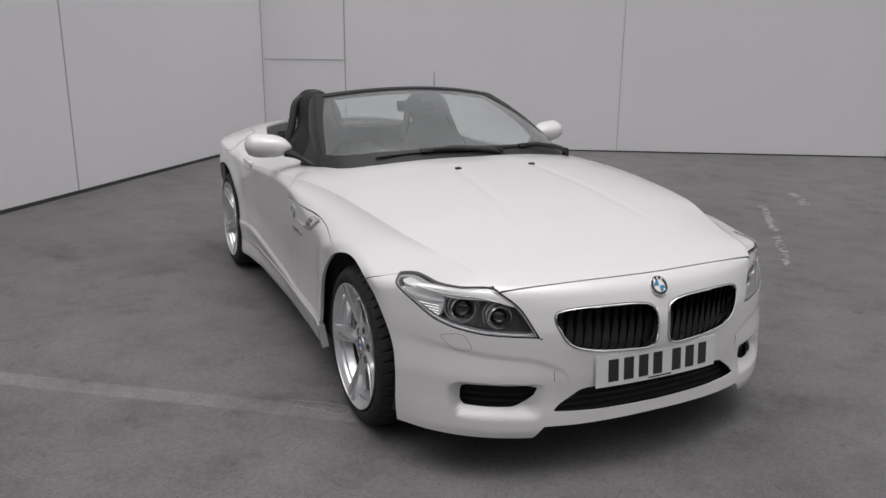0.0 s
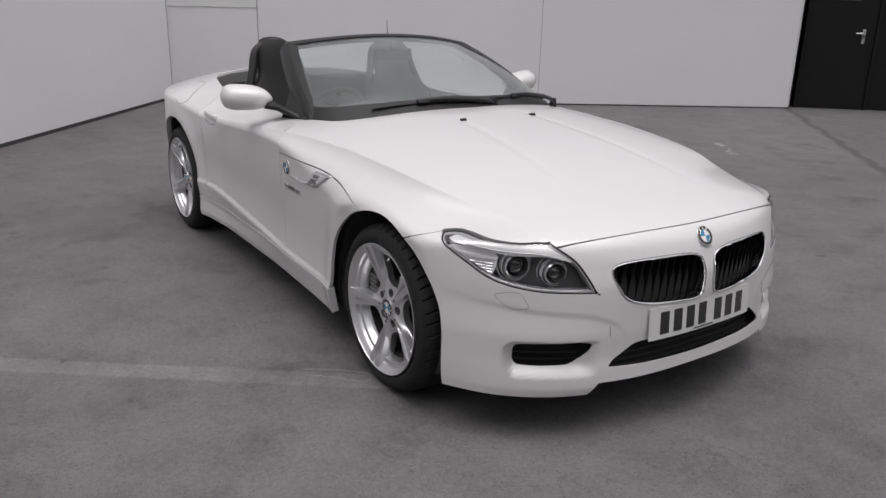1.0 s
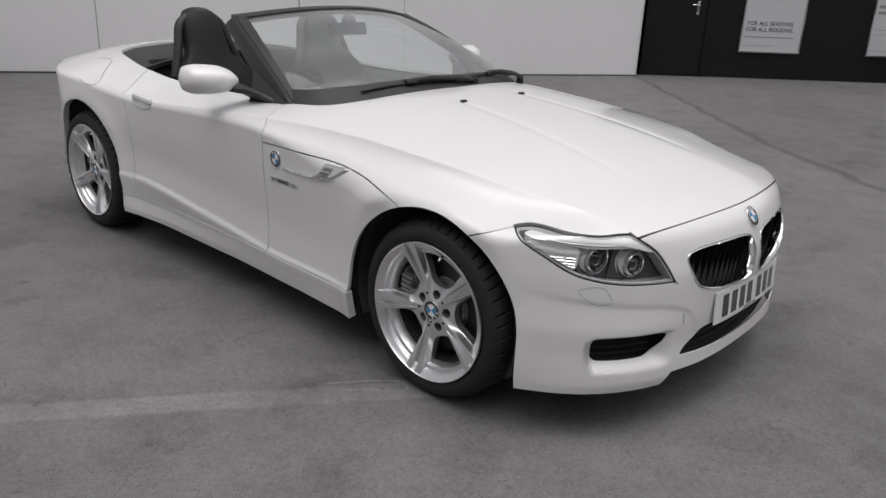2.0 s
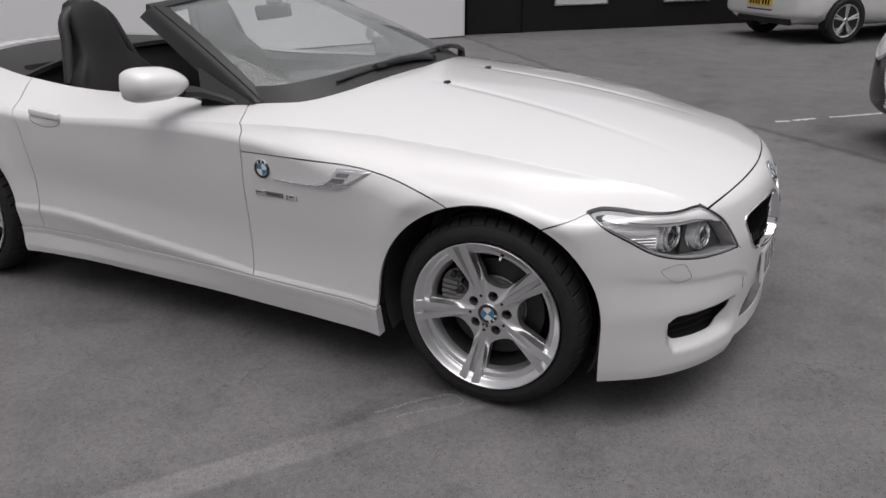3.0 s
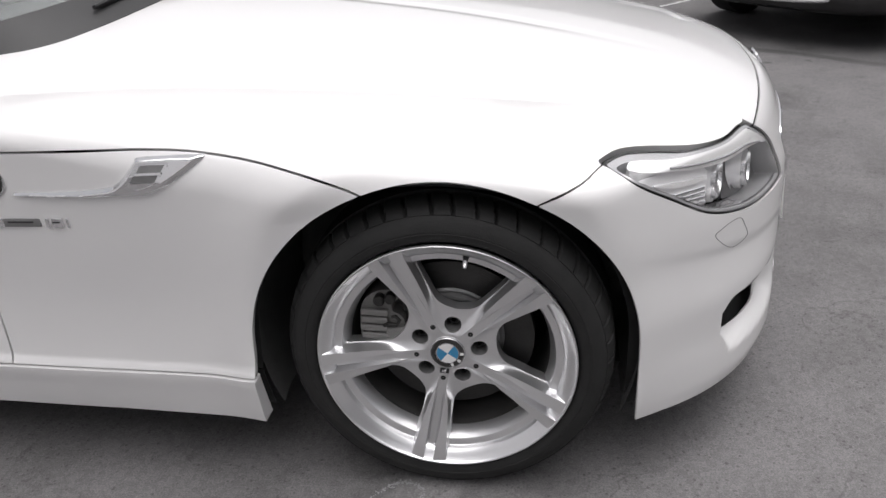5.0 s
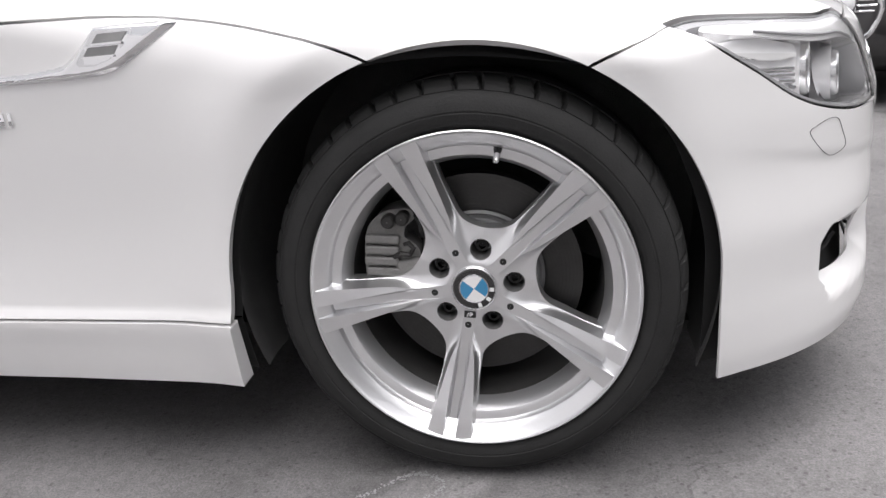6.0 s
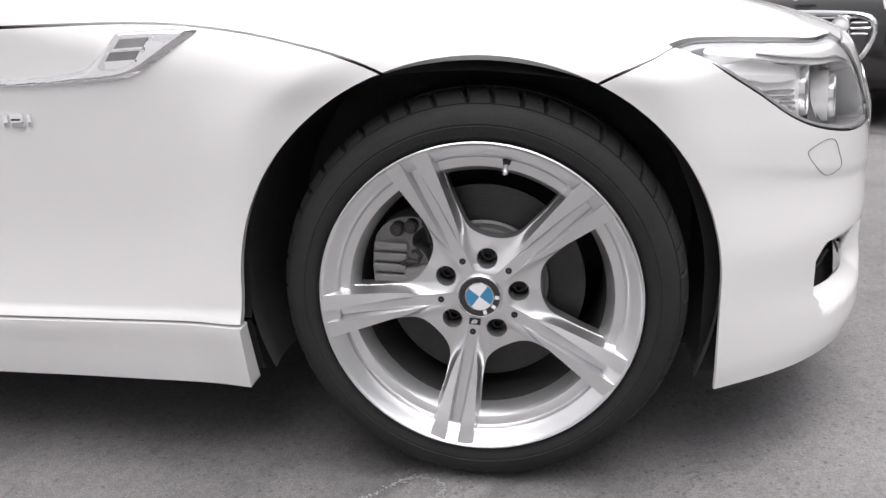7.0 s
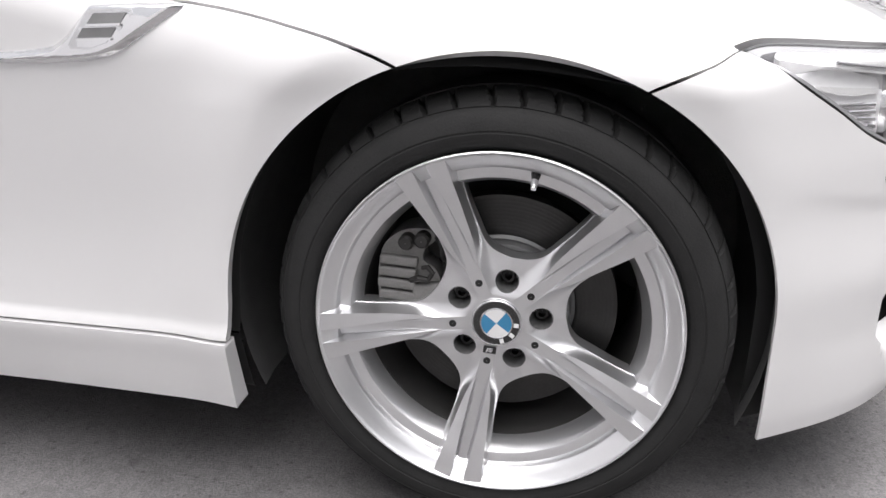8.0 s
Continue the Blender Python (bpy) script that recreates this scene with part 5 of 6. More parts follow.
    warp.inputs["Scale"].default_value, warp.inputs["Detail"].default_value = 6, 6
    l.new(at.outputs["Object"], warp.inputs["Vector"])
    l.new(warp.outputs["Color"], bent.inputs[0])
    bent.inputs[1].default_value = (.28, .28, .28)
    l.new(at.outputs["Object"], bent.inputs[2])
    l.new(bent.outputs[0], crack.inputs["Vector"])
    thin = span(crack.outputs["Distance"], .002, .008, .28, 0.0)
    where = span(noise_of(3.1, 4, .6), .54, .62, 0.0, 1.0)
    lines = n.new("ShaderNodeMath")
    lines.operation = "MULTIPLY"
    l.new(thin, lines.inputs[0])
    l.new(where, lines.inputs[1])
    cracks = n.new("ShaderNodeMath")
    cracks.operation = "SUBTRACT"
    cracks.inputs[0].default_value = 1.0
    l.new(lines.outputs[0], cracks.inputs[1])
    tone = n.new("ShaderNodeRGB")
    tone.outputs[0].default_value = (.134, .130, .131, 1)
    colour = times(times(times(times(times(times(times(tone.outputs[0], big), mid), spots), grit), seam), beyond), joint)
    colour = times(times(times(colour, pits.outputs[0]), stones), cracks.outputs[0])
    l.new(colour, b.inputs["Base Color"])
    b.inputs["Roughness"].default_value = .82
    bp = n.new("ShaderNodeBump")
    bp.inputs["Strength"].default_value, bp.inputs["Distance"].default_value = .5, .004
    l.new(noise_of(240, 2, .7), bp.inputs["Height"])
    l.new(bp.outputs[0], b.inputs["Normal"])
    return m


ASPHALT = asphalt()
WALL = material("white_painted_cladding", (0.84, 0.835, 0.845), 0.55, spread=0.03, grain=0.3, scale=0.8, bump=0.02)
WALL_EDGE = material("dark_joint", (0.05, 0.05, 0.05), 0.8)
JOINT = material("grey_joint", (0.42, 0.42, 0.42), 0.8)
BLACKWALL = material("black_painted_boarding", (0.0075, 0.0075, 0.008), 0.7, spec=0.3, spread=0.25, grain=0.4, scale=3.0, bump=0.05)
POSTER = material("poster_paper", (0.62, 0.62, 0.64), 0.4, spread=0.03, grain=0.3, scale=5)
FAINT = material("almost_worn_road_paint", (0.22, 0.22, 0.22), 0.85, spread=0.3, grain=0.8, scale=14)
LINE = material("worn_white_road_paint", (0.42, 0.42, 0.42), 0.8, spread=0.35, grain=0.8, scale=14)

bm = bmesh.new()
bmesh.ops.create_grid(bm, x_segments=4, y_segments=4, size=400)
tagged(part("ground", bm, ASPHALT), "worn grey asphalt yard with faint marks", "ground", kind="structure")


def wall(name, a, b, h, mat, thick=.2, base=0.0):
    """An upright wall from a to b; its face is on the line, its back behind it."""
    a, b = Vector(a), Vector(b)
    d = (b - a).normalized()
    out = Vector((-d.y, d.x))
    bm = bmesh.new()
    pts = [a, b, b + out * thick, a + out * thick]
    lo = [bm.verts.new((p.x, p.y, base)) for p in pts]
    hi = [bm.verts.new((p.x, p.y, h)) for p in pts]
    bm.faces.new(lo)
    bm.faces.new(hi)
    for i in range(4):
        j = (i + 1) % 4
        bm.faces.new((lo[i], lo[j], hi[j], hi[i]))
    return tagged(part(name, bm, mat, smooth=0), kind="structure")


CORNER, WALL_END, LEFT_END = (-8.95, .82), (-4.36, 8.36), (3.6, -9.2)
WALL_H = 3.6


def along(a, b, d, z, off=0.0):
    """A point d metres along the wall from a to b, off its face by off."""
    a, b = Vector(a), Vector(b)
    u = (b - a).normalized()
    q = a + u * d + Vector((u.y, -u.x)) * off
    return Vector((q.x, q.y, z))


wall("wall_back", CORNER, WALL_END, WALL_H, WALL, .2)
wall("wall_side", LEFT_END, CORNER, WALL_H, WALL, .2)
BLACK_A, BLACK_B = (-4.42, 8.62), (4.4, 17.55)
wall("wall_black", BLACK_A, BLACK_B, WALL_H, BLACKWALL, .2)
wall("wall_return", (-4.36 - .02, 8.36 + .012), (-4.42 - .15, 8.62 + .16), WALL_H, BLACKWALL, .12)
# plain unseen walls, added to close the yard and cut low sky light
ENCLOSE = material("unseen_wall_grey", (0.27, 0.27, 0.27), 0.8, spread=0.1, grain=0.5, scale=1.2, bump=0.1)
wall("wall_far", BLACK_B, (15.5, 5.0), WALL_H, ENCLOSE, .2)
wall("wall_behind", (15.5, 5.0), LEFT_END, 4.6, ENCLOSE, .2)


def joint_strip(name, a, b, d, z0, z1, width=.010, flat=0.0):
    """A thin dark joint on a wall's face, upright, or level when flat is its length."""
    bm = bmesh.new()
    u = (Vector(b) - Vector(a)).normalized()
    size = (flat or width, .006, (width if flat else z1 - z0))
    m = Matrix.Translation(along(a, b, d, (z0 + z1) / 2, .002)) @ Matrix.Rotation(math.atan2(u.y, u.x), 4, "Z")
    box(bm, size)
    bm.transform(m)
    return tagged(part(name, bm, JOINT, smooth=0), kind="structure")


SIDE = (LEFT_END, CORNER)
side_len = (Vector(CORNER) - Vector(LEFT_END)).length
for d in (.02, 4.18, 5.42, 8.9, 12.3):
    joint_strip("wall_joint_side", LEFT_END, CORNER, side_len - d, 0, WALL_H, .012)
for d, w in ((1.22, .014), (5.15, .006)):
    joint_strip("wall_joint_back", CORNER, WALL_END, d, 0, WALL_H, w)
joint_strip("wall_joint_back", CORNER, WALL_END, .62, 1.235, 1.245, .012, 1.2)
# dark foot of the walls
for nm, a, b in (("baseboard_side", LEFT_END, CORNER), ("baseboard_back", CORNER, WALL_END)):
    bm = bmesh.new()
    u = Vector(b) - Vector(a)
    box(bm, (u.length, .012, .035 if nm.endswith("side") else .018), (0, 0, .017 if nm.endswith("side") else .009))
    bm.transform(Matrix.Translation(along(a, b, u.length / 2, 0, .004)) @ Matrix.Rotation(math.atan2(u.y, u.x), 4, "Z"))
    tagged(part(nm, bm, WALL_EDGE, smooth=0), kind="structure")
bm = bmesh.new()                                        # bright metal corner of the white cladding
box(bm, (.02, .012, WALL_H), (0, 0, WALL_H / 2))
u = Vector(WALL_END) - Vector(CORNER)
bm.transform(Matrix.Translation(along(CORNER, WALL_END, u.length - .008, 0, .003)) @ Matrix.Rotation(math.atan2(u.y, u.x), 4, "Z"))
tagged(part("trim", bm, material("pale_corner_trim", (.7, .7, .7), .4), smooth=0), kind="structure")

# ---------------------------------------------------------------- door and posters on the black wall
BU = (Vector(BLACK_B) - Vector(BLACK_A)).normalized()
BTURN = Matrix.Rotation(math.atan2(BU.y, BU.x), 4, "Z")


def on_black(d, z, off=0.0):
    return Matrix.Translation(along(BLACK_A, BLACK_B, d, z, off)) @ BTURN


door = empty("door_1")
tagged(door, "black flush door with a steel lever handle", "door", kind="structure")
bm = bmesh.new()
box(bm, (.90, .03, 2.05), (0, 0, 1.035), (0, 0, 0), .003, 1)
bm.transform(on_black(.46, 0, .016))
part("door_leaf", bm, BLACKWALL, door)
for dx in (-.475, .475):
    bm = bmesh.new()
    box(bm, (.04, .05, 2.1), (dx, 0, 1.05), (0, 0, 0), .003, 1)
    bm.transform(on_black(.46, 0, .026))
    part("door_frame", bm, BLACKWALL, door)
bm = bmesh.new()
box(bm, (.045, .010, .20), (0, 0, 0), (0, 0, 0), .004, 2)
bm.transform(on_black(.76, 1.03, .036))
plate_ob = part("handle_plate", bm, SATIN, door, "brushed steel handle plate")
bm = bmesh.new()
tube(bm, [(0, -.005, .04), (0, -.05, .04), (-.02, -.058, .04), (-.12, -.058, .04)], .010, 10)
bm.transform(on_black(.76, 1.03, .036))
part("lever", bm, SATIN, door)
bm = bmesh.new()
box(bm, (.34, .006, .12), (0, 0, 0), (0, 0, 0), .001, 1)
bm.transform(on_black(.46, 1.585, .035))
part("door_sign", bm, POSTER, door, "small white sign")


def poster(d, z0, w, h, lines, picture):
    p = tagged(empty("poster"), "framed white advertising poster on a black wall", "poster", group="posters on the black wall")
    m = on_black(d, z0, .004)
    p.matrix_basis = m
    bm = bmesh.new()
    box(bm, (w, .012, h), (0, -.006, h / 2), (0, 0, 0), .003, 1)
    part("sheet", bm, POSTER, p)
    for sx, sz, px, pz in ((w + .03, .025, 0, 0), (w + .03, .025, 0, h), (.025, h, -w / 2, h / 2), (.025, h, w / 2, h / 2)):
        bm = bmesh.new()
        box(bm, (sx, .022, sz), (px, -.011, pz), (0, 0, 0), .004, 2)
        part("poster_frame", bm, SATIN, p)
    for text, size, z in lines:
        lettering("headline", text, size, Matrix.Translation((-.04, -.0135, z)) @ pose(0, 0, 0, 90, 0, 0), BLACK, p)
    if not lines:                                # words too blurred to read
        for z, words in ((.745, (.13, .13, .16, .11)), (.655, (.15, .19, .25))):
            at = -w / 2 + .06
            for ww in words:
                bm = bmesh.new()
                box(bm, (ww, .002, .046), (at + ww / 2, -.0135, z))
                part("headline_bar", bm, material_print, p)
                at += ww + .03
    for z, ww, thick in (((.225, .78, .014), (.095, .50, .006)) if lines else ((.40, .55, .006), (.33, .46, .006), (.08, .50, .006))):
        bm = bmesh.new()
        box(bm, (ww, .0015, thick), (-w / 2 + .05 + ww / 2, -.0132, z))
        part("small_print", bm, material_print, p)
    bm = bmesh.new()
    box(bm, (picture, .002, .40), (.12, -.0135, h - .30), (0, 0, 0), .0005, 1)
    part("picture_block", bm, TRIM, p, "dark picture")


material_print = material("grey_print", (.30, .30, .31), .6)
poster(1.98, .41, .96, 1.36, [("FOR ALL SEASONS.", .088, .425), ("FOR ALL REASONS.", .088, .335)], .6)
poster(4.00, .41, .90, 1.36, [], .6)

# ---------------------------------------------------------------- worn paint on the ground
def paint_line(name, a, b, width, seed, worn=.5, z=.004, mat=None):
    """A worn strip of road paint: uneven flakes between a and b."""
    rnd = random.Random(seed)
    a, b = Vector(a), Vector(b)
    u = (b - a).normalized()
    v = Vector((-u.y, u.x))
    bm = bmesh.new()
    d, total = 0.0, (b - a).length
    while d < total:
        step = rnd.uniform(.012, .034)
        for _ in range(3):
            if rnd.random() < worn:
                continue
            w = width * rnd.uniform(.2, .6)
            c = rnd.uniform(-.5, .5) * (width - w)
            ring = []
            for k in range(9):
                t = 2 * math.pi * k / 9
                q = a + u * (d + step * .5 + step * .75 * math.cos(t) * rnd.uniform(.7, 1.1)) + v * (c + w * .5 * math.sin(t) * rnd.uniform(.75, 1.1))
                ring.append(bm.verts.new((q.x, q.y, z + .0003 * rnd.random())))
            bm.faces.new(ring)
        d += step
    ob = part(name, bm, mat or LINE, smooth=0)
    return tagged(ob, "worn white painted marking on asphalt", "road marking", kind="stuff")


paint_line("road_marking", (.49, 4.01), (.58, 4.095), .075, 1, .25)
paint_line("road_marking", (.62, 4.13), (.77, 4.275), .075, 2, .15)
paint_line("road_marking", (.89, 4.385), (1.30, 4.78), .06, 3, .2)
paint_line("road_marking", (-2.55, 4.08), (-1.75, 3.36), .10, 4, .45, mat=FAINT)
paint_line("road_marking", (-1.6, 3.22), (-.95, 2.62), .08, 5, .62, mat=FAINT)
paint_line("road_marking", (-2.9, 4.9), (-2.35, 4.45), .16, 6, .75, mat=FAINT)


def chalk(points, seed, worn):
    """A faint chalk stroke: small crumbs scattered along a curve."""
    rnd = random.Random(seed)
    bm = bmesh.new()
    for q in smooth_curve([(x, y, 0) for x, y in points], 40, False):
        for _ in range(2):
            if rnd.random() < worn:
                continue
            c = q + Vector((rnd.gauss(0, .0032), rnd.gauss(0, .0032), .0022))
            r = rnd.uniform(.0010, .0030)
            bm.faces.new([bm.verts.new(c + Vector((r * rnd.uniform(.6, 1.2) * math.cos(t), r * rnd.uniform(.6, 1.2) * math.sin(t), .0004 * rnd.random()))) for t in np.linspace(0, 2 * math.pi, 6)[:-1]])
    return tagged(part("chalk_mark", bm, CHALK, smooth=0), "faint white chalk squiggle on asphalt by a wheel", "chalk mark", kind="stuff")


CHALK = material("faint_chalk", (0.30, 0.30, 0.30), 0.9)
chalk([(-.29, -1.06), (-.25, -1.005), (-.214, -.954), (-.178, -.912), (-.143, -.876), (-.113, -.856), (-.08, -.864), (-.062, -.888), (-.09, -.925), (-.139, -.967), (-.18, -1.005), (-.218, -1.05)], 3, .6)

# ---------------------------------------------------------------- the two cars parked behind
GLAZING = material("dark_car_glass", (0.012, 0.013, 0.014), 0.04, coat=1.0)
RED = material("red_lamp_lens", (0.10, 0.012, 0.016), 0.15, coat=1.0)
GREYBLACK = material("dark_metallic_paint", (0.018, 0.017, 0.0175), 0.28, metal=0.2, coat=1.0, spread=0.1, grain=0.6, scale=40)


def hull(stations, power=3.2, n=40):
    """A body lofted through (x, half width, low, high); rounded boxes all along."""
    bm = bmesh.new()
    stations = sorted(stations)
    xs = [q[0] for q in stations]
    fw, fl, fh = (curve_of(*[(q[0], q[k]) for q in stations]) for k in (1, 2, 3))
    rings = []
    for x in np.linspace(xs[0], xs[-1], 90):
        w, lo, hi = float(fw(x)), float(fl(x)), float(fh(x))
        c, h = (lo + hi) / 2, (hi - lo) / 2
        ring = []
        for k in range(n):
            t = 2 * math.pi * (k + .5) / n
            a, b = math.cos(t), math.sin(t)
            ring.append((x, w * math.copysign(abs(a) ** (2 / power), a), c + h * math.copysign(abs(b) ** (2 / power), b)))
        rings.append(ring)
    loft(bm, rings)
    return bm


def plain_wheel(parent, at, side, r=.31, rim=.215):
    w = empty("wheel")
    w.parent = parent
    w.location = at
    bm = bmesh.new()
    lathe(bm, [(rim, side * -.02), (rim + .01, side * .0), (r - .03, side * .006), (r - .006, side * -.012), (r, side * -.03), (r, side * -.18), (rim, side * -.19)], 64)
    part("tyre", bm, RUBBER, w)
    bm = bmesh.new()
    lathe(bm, [(rim + .004, side * -.01), (rim, side * .003), (rim - .014, side * -.004), (rim - .022, side * -.05), (rim - .03, side * -.15), (.02, side * -.16)], 64)
    part("rim", bm, ALLOY, w)
    for k in range(5):
        a = radians(72 * k + 18)
        for d in (-.11, .11):
            bm = bmesh.new()
            tube(bm, [(.03 * math.cos(a), side * -.018, .03 * math.sin(a)), ((rim - .01) * math.cos(a + d), side * -.008, (rim - .01) * math.sin(a + d))], [.020, .014], 8)
            part("wheel_spoke", bm, ALLOY, w)
    bm = bmesh.new()
    lathe(bm, [(.001, side * .002), (.03, side * .0), (.045, side * -.02)], 24)
    part("wheel_cap", bm, SATIN, w)
    return w


def arch_liner(parent, x, y, r=.345):
    bm = bmesh.new()
    s = 1 if y > 0 else -1
    arc = [(x + r * math.cos(t), .315 + r * math.sin(t)) for t in np.linspace(radians(-16), radians(196), 40)]
    extrude_outline(bm, [(a, b) for a, b in arc], .03, Matrix(((1, 0, 0, 0), (0, 0, s, y), (0, 1, 0, 0), (0, 0, 0, 1))))
    part("wheel_arch", bm, VOID, parent)


# black hatchback, its front towards the yard
hatch = tagged(empty("hatchback_car"), "black small hatchback with chrome grille and round fog lamps", "car")
part("body", hull([(.02, .46, .30, .60), (0, .58, .24, .66), (-.06, .70, .20, .735), (-.16, .79, .175, .79), (-.36, .85, .165, .865), (-.7, .862, .165, .925), (-1.0, .863, .165, .955), (-1.6, .863, .165, .96), (-3.0, .86, .18, .95), (-3.6, .83, .22, .93), (-3.76, .78, .26, .9), (-3.82, .66, .32, .84)], 4.2), GREYBLACK, hatch, "black metallic bodywork")
part("cabin", hull([(-.95, .55, .84, .93), (-1.05, .68, .84, 1.02), (-1.35, .70, .84, 1.25), (-1.7, .68, .84, 1.39), (-2.3, .67, .84, 1.415), (-3.0, .66, .84, 1.39), (-3.45, .66, .84, 1.27), (-3.66, .64, .84, 1.0), (-3.72, .55, .84, .92)], 5), GLAZING, hatch, "dark glazed cabin")
part("roof", hull([(-1.62, .54, 1.36, 1.39), (-1.8, .60, 1.35, 1.408), (-2.3, .62, 1.37, 1.428), (-3.0, .61, 1.35, 1.40), (-3.4, .58, 1.30, 1.345)], 4), GREYBLACK, hatch)


def ring_path(pts, x, s=1):
    return [Vector((x(y, z), y, z)) for y, z in pts]


def nose_x(y, z):
    """How far ahead the hatchback's front reaches at a width and height."""
    return .045 - .36 * abs(y) ** 2.6 - .9 * max(0, z - .58) ** 2 - .25 * max(0, .30 - z)


GR = [(-.49, .56), (-.44, .615), (-.30, .635), (0, .645), (.30, .635), (.44, .615), (.49, .56), (.475, .47), (.42, .385), (.30, .355), (0, .345), (-.30, .355), (-.42, .385), (-.475, .47)]
loop = [(q.x, q.y) for q in smooth_curve([(a, b, 0) for a, b in GR], 6)]
grille = empty("front_grille")
grille.parent = hatch
bm = bmesh.new()
tube(bm, [Vector((nose_x(a, b) + .012, a, b)) for a, b in loop + loop[:1]], .017, 10)
part("chrome_surround", bm, CHROME, grille, "chrome grille surround")
bm = bmesh.new()
vs = [bm.verts.new((nose_x(a, b) + .006, a, b)) for a, b in loop]
c = bm.verts.new((nose_x(0, .49) + .004, 0, .49))
for i in range(len(vs)):
    bm.faces.new((c, vs[i], vs[(i + 1) % len(vs)]))
part("grille_back", bm, VOID, grille)
for zz, hw in ((.615, .40), (.585, .455), (.555, .47), (.525, .46)):
    bm = bmesh.new()
    rings = []
    for y in np.linspace(-hw, hw, 25):
        x = nose_x(y, zz) + .010
        rings.append([(x - .02, y, zz - .008), (x + .010, y, zz - .006), (x + .013, y, zz), (x + .008, y, zz + .006), (x - .02, y, zz + .006)])
    loft(bm, rings)
    part("grille_bar", bm, CHROME, grille, "chrome bar")
LOW = [(-.41, .350), (-.405, .315), (-.375, .288), (0, .272), (.375, .288), (.405, .315), (.41, .350)]
bm = bmesh.new()
tube(bm, smooth_curve([(nose_x(a, b) + .022, a, b) for a, b in LOW], 6, False), .012, 8)
part("lower_chrome_strip", bm, CHROME, hatch, "chrome strip in the lower bumper")
bm = bmesh.new()
rings = []
for y in np.linspace(-.40, .40, 17):
    rings.append([(nose_x(y, .34) + .012, y, .345), (nose_x(y, .30) + .012, y, .285)])
loft(bm, rings, close=False)
part("lower_intake", bm, VOID, hatch)
for s in (-1, 1):
    at = Vector((nose_x(.32, .565) + .022, s * .32, .568))
    m = Matrix.Translation(at) @ Vector((1, .10 * s, .06)).to_track_quat("Z", "Y").to_matrix().to_4x4()
    bm = bmesh.new()
    lathe(bm, [(.054, -.05), (.057, .014), (.053, .023), (.047, .017), (.045, .008)], 40, axis="z")
    bm.transform(m)
    fog = part("spot_lamp", bm, CHROME, hatch, "round chrome spot lamp")
    bm = bmesh.new()
    lathe(bm, [(.046, .009), (.034, .018), (.016, .023), (.001, .024)], 40, axis="z")
    bm.transform(m)
    part("lamp_glass", bm, REFLECTOR, fog)
    hm = Matrix.Translation((nose_x(.60, .70) - .020, s * .600, .735)) @ Vector((.86, .34 * s, .38)).to_track_quat("Z", "Y").to_matrix().to_4x4() @ Matrix.Diagonal((.92, 1.25, 1, 1))
    bm = bmesh.new()
    lathe(bm, [(.125, -.06), (.128, .012), (.118, .022), (.106, .014)], 48, axis="z")
    bm.transform(hm)
    head = part("headlamp", bm, CHROME, hatch, "oval headlamp in a chrome ring")
    bm = bmesh.new()
    lathe(bm, [(.107, .012), (.08, .030), (.04, .040), (.001, .043)], 40, axis="z")
    bm.transform(hm)
    part("lamp_glass", bm, REFLECTOR, head)
    bm = bmesh.new()
    box(bm, (.03, .10, .05), (nose_x(.62, .33) - .02, s * .62, .335), (0, 0, -s * 24), .012, 2)
    part("bumper_vent", bm, TRIM, hatch)
    bm = bmesh.new()
    lathe(bm, [(.034, -.02), (.035, .006), (.028, .012), (.001, .013)], 28, axis="z")
    bm.transform(Matrix.Translation((nose_x(.66, .40) - .005, s * .655, .43)) @ Vector((.9, .4 * s, 0)).to_track_quat("Z", "Y").to_matrix().to_4x4())
    part("side_lamp", bm, SATIN, hatch)
    arch_liner(hatch, -.72, s * .866)
    arch_liner(hatch, -3.21, s * .866)
    plain_wheel(hatch, (-.72, s * .880, .31), s)
    plain_wheel(hatch, (-3.21, s * .880, .31), s)
number_plate(hatch, Matrix.Translation((nose_x(0, .45) + .030, 0, .455)) @ pose(0, 0, 0, 90, 0, 90), PLATE)
bm = bmesh.new()                                        # winged bonnet badge as a plain shape
for sx in (-1, 1):
    box(bm, (.012, .060, .026), (nose_x(0, .73) - .015, sx * .045, .738), (0, -40, 0), .005, 2)
lathe(bm, [(.001, .012), (.024, .010), (.027, 0)], 24, (nose_x(0, .73) - .012, 0, .738), "x")
part("bonnet_badge", bm, SATIN, hatch)
hatch.matrix_basis = pose(1.51, 3.16, 0, 0, 0, -140)

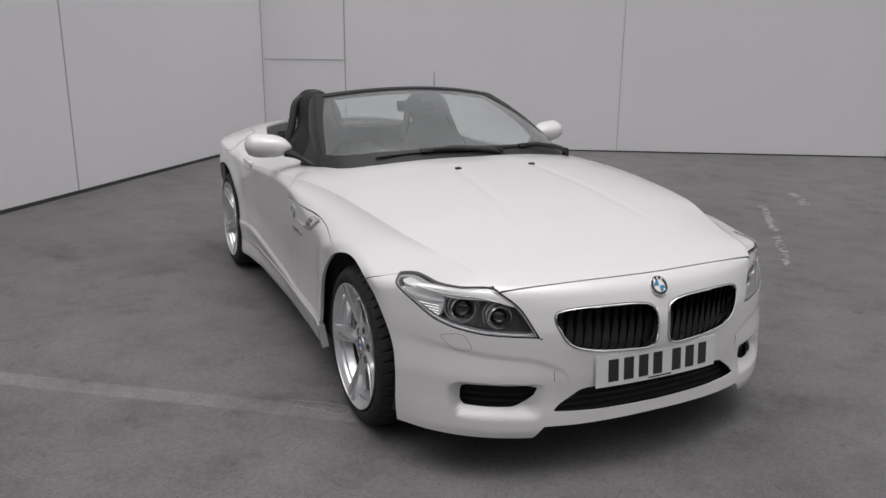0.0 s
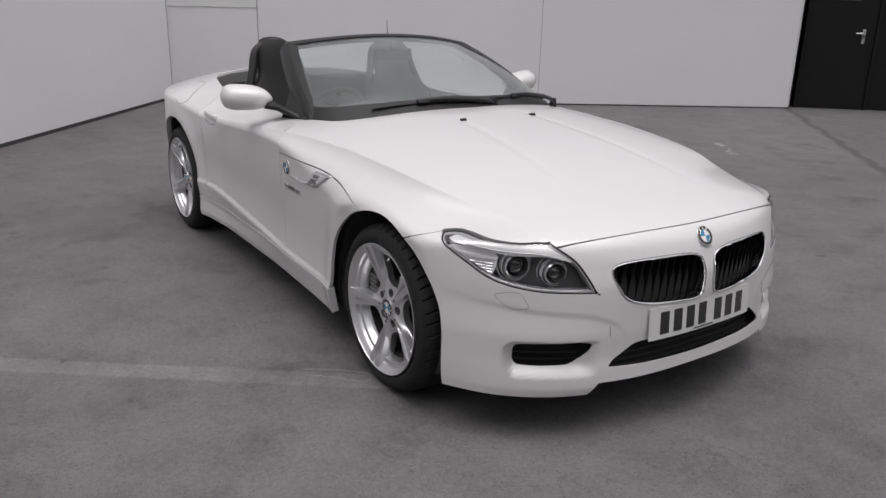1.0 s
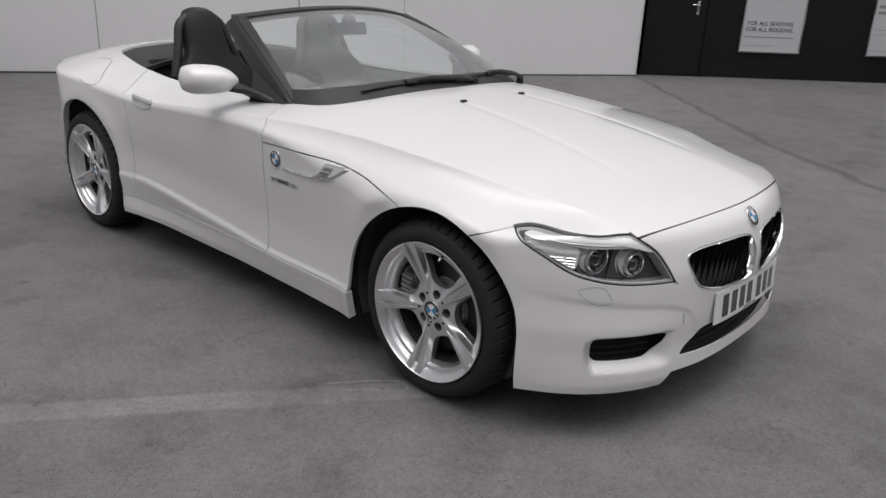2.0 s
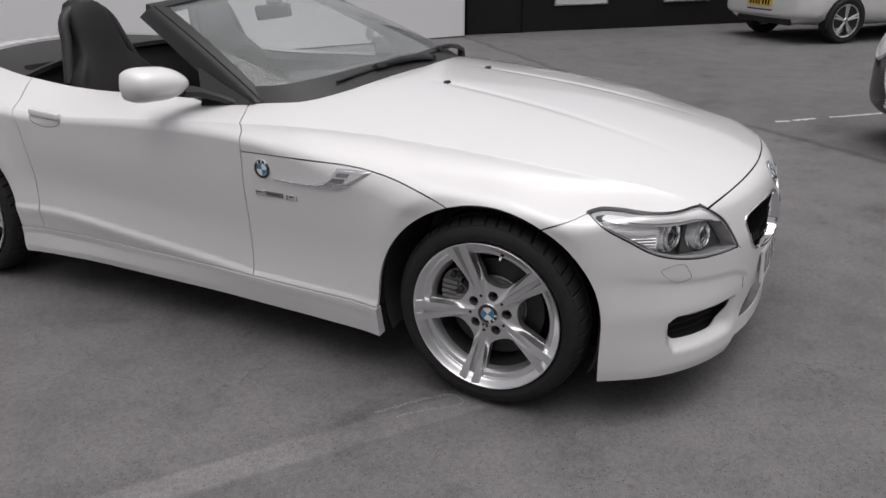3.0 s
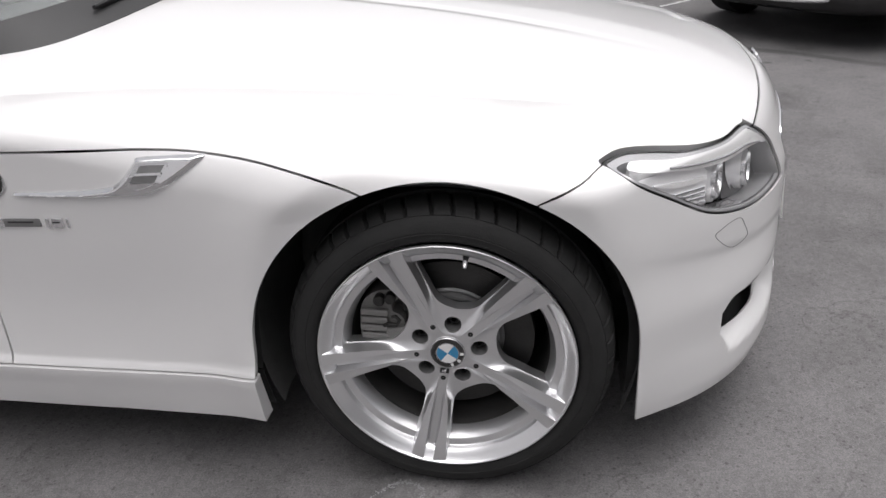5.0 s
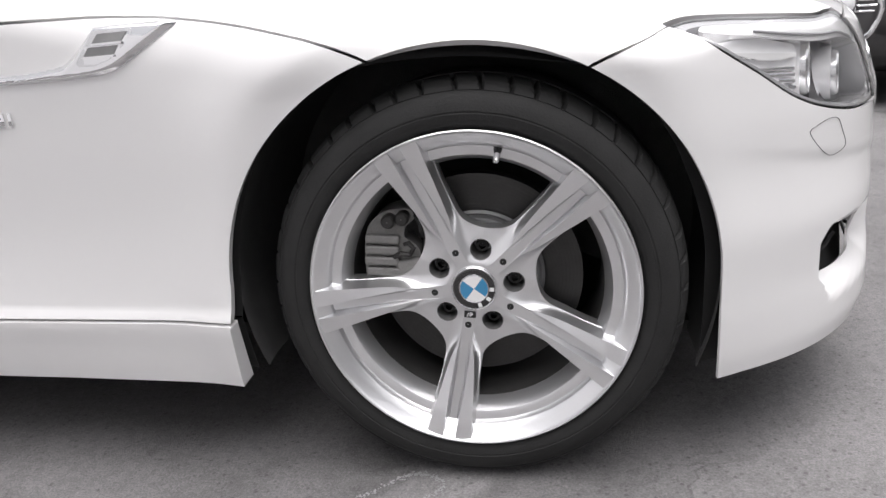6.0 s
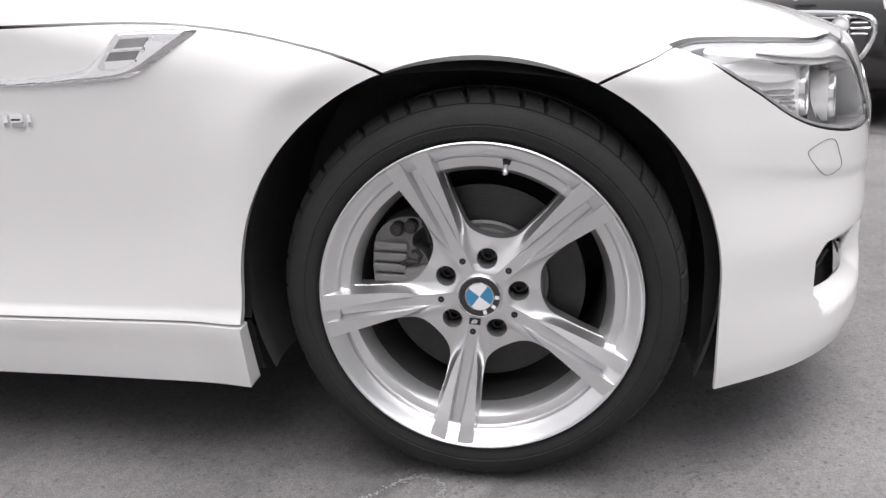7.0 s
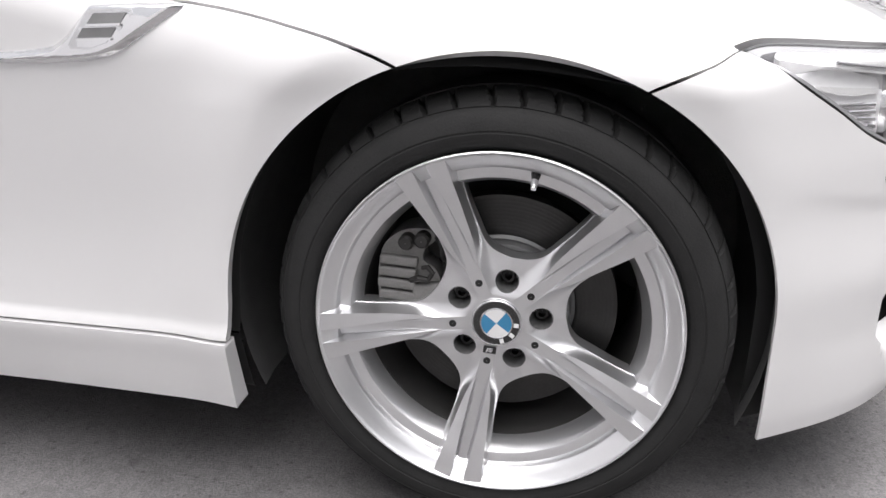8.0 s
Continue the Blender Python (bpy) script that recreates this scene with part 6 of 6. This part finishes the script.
# white hatchback seen from behind
white = tagged(empty("hatchback_car"), "white hatchback with a yellow rear plate", "car")
part("body", hull([(-.80, .70, .34, .80), (-.785, .78, .28, .92), (-.74, .83, .25, .99), (-.60, .86, .24, 1.0), (-.2, .875, .22, .97), (.8, .882, .21, .92), (2.0, .88, .21, .90), (2.7, .875, .21, .84), (3.2, .83, .22, .74), (3.45, .72, .24, .66), (3.52, .55, .28, .58)], 4.5), PAINT, white, "white bodywork")
part("cabin", hull([(-.74, .56, .82, .96), (-.66, .62, .82, 1.12), (-.45, .64, .82, 1.33), (0, .65, .82, 1.40), (.7, .66, .82, 1.42), (1.4, .66, .82, 1.36), (2.0, .68, .82, 1.05), (2.25, .6, .82, .93)], 5), GLAZING, white, "dark glazed cabin")
part("rear_bumper", hull([(-.872, .62, .41, .66), (-.86, .74, .37, .70), (-.80, .83, .335, .722), (-.70, .872, .32, .725), (-.58, .882, .31, .71), (-.50, .876, .33, .69)], 6), PAINT, white)
part("roof", hull([(-.62, .56, 1.29, 1.33), (-.4, .60, 1.34, 1.395), (0, .62, 1.37, 1.425), (.7, .62, 1.38, 1.435), (1.3, .58, 1.34, 1.385)], 4), PAINT, white)
for s in (-1, 1):
    arch_liner(white, -.10, s * .886, .34)
    arch_liner(white, 2.69, s * .884, .35)
    plain_wheel(white, (-.10, s * .898, .315), s, .315, .225)
    plain_wheel(white, (2.69, s * .898, .315), s, .315, .225)
    bm = bmesh.new()
    box(bm, (.16, .20, .16), (-.70, s * .735, .83), (0, 0, s * 26), .03, 3)
    part("tail_lamp", bm, RED, white, "dark red tail lamp")
    bm = bmesh.new()
    tube(bm, [(-.812, s * .52, .72), (-.812, s * .535, .82), (-.79, s * .53, .93)], .004, 6)
    part("boot_lid_gap", bm, VOID, white)
bm = bmesh.new()
rings = [[(-.866 + .26 * abs(y) ** 3.2 - .010, y, z) for z in (.425, .43, .44, .445)] for y in np.linspace(-.70, .70, 25)]
loft(bm, rings, close=False)
part("bumper_groove", bm, VOID, white)
bm = bmesh.new()
box(bm, (.06, 1.15, .09), (-.765, 0, .285), (0, 0, 0), .02, 2)
part("diffuser", bm, TRIM, white)
number_plate(white, Matrix.Translation((-.880, 0, .545)) @ pose(0, 0, 0, 90, 0, -90), PLATE_YELLOW)
roundel(white, Matrix.Translation((-.812, 0, .83)) @ pose(0, 0, 0, 90, 0, -90), .041)
white.matrix_basis = pose(.34, 10.55, 0, 0, 0, 44.6)
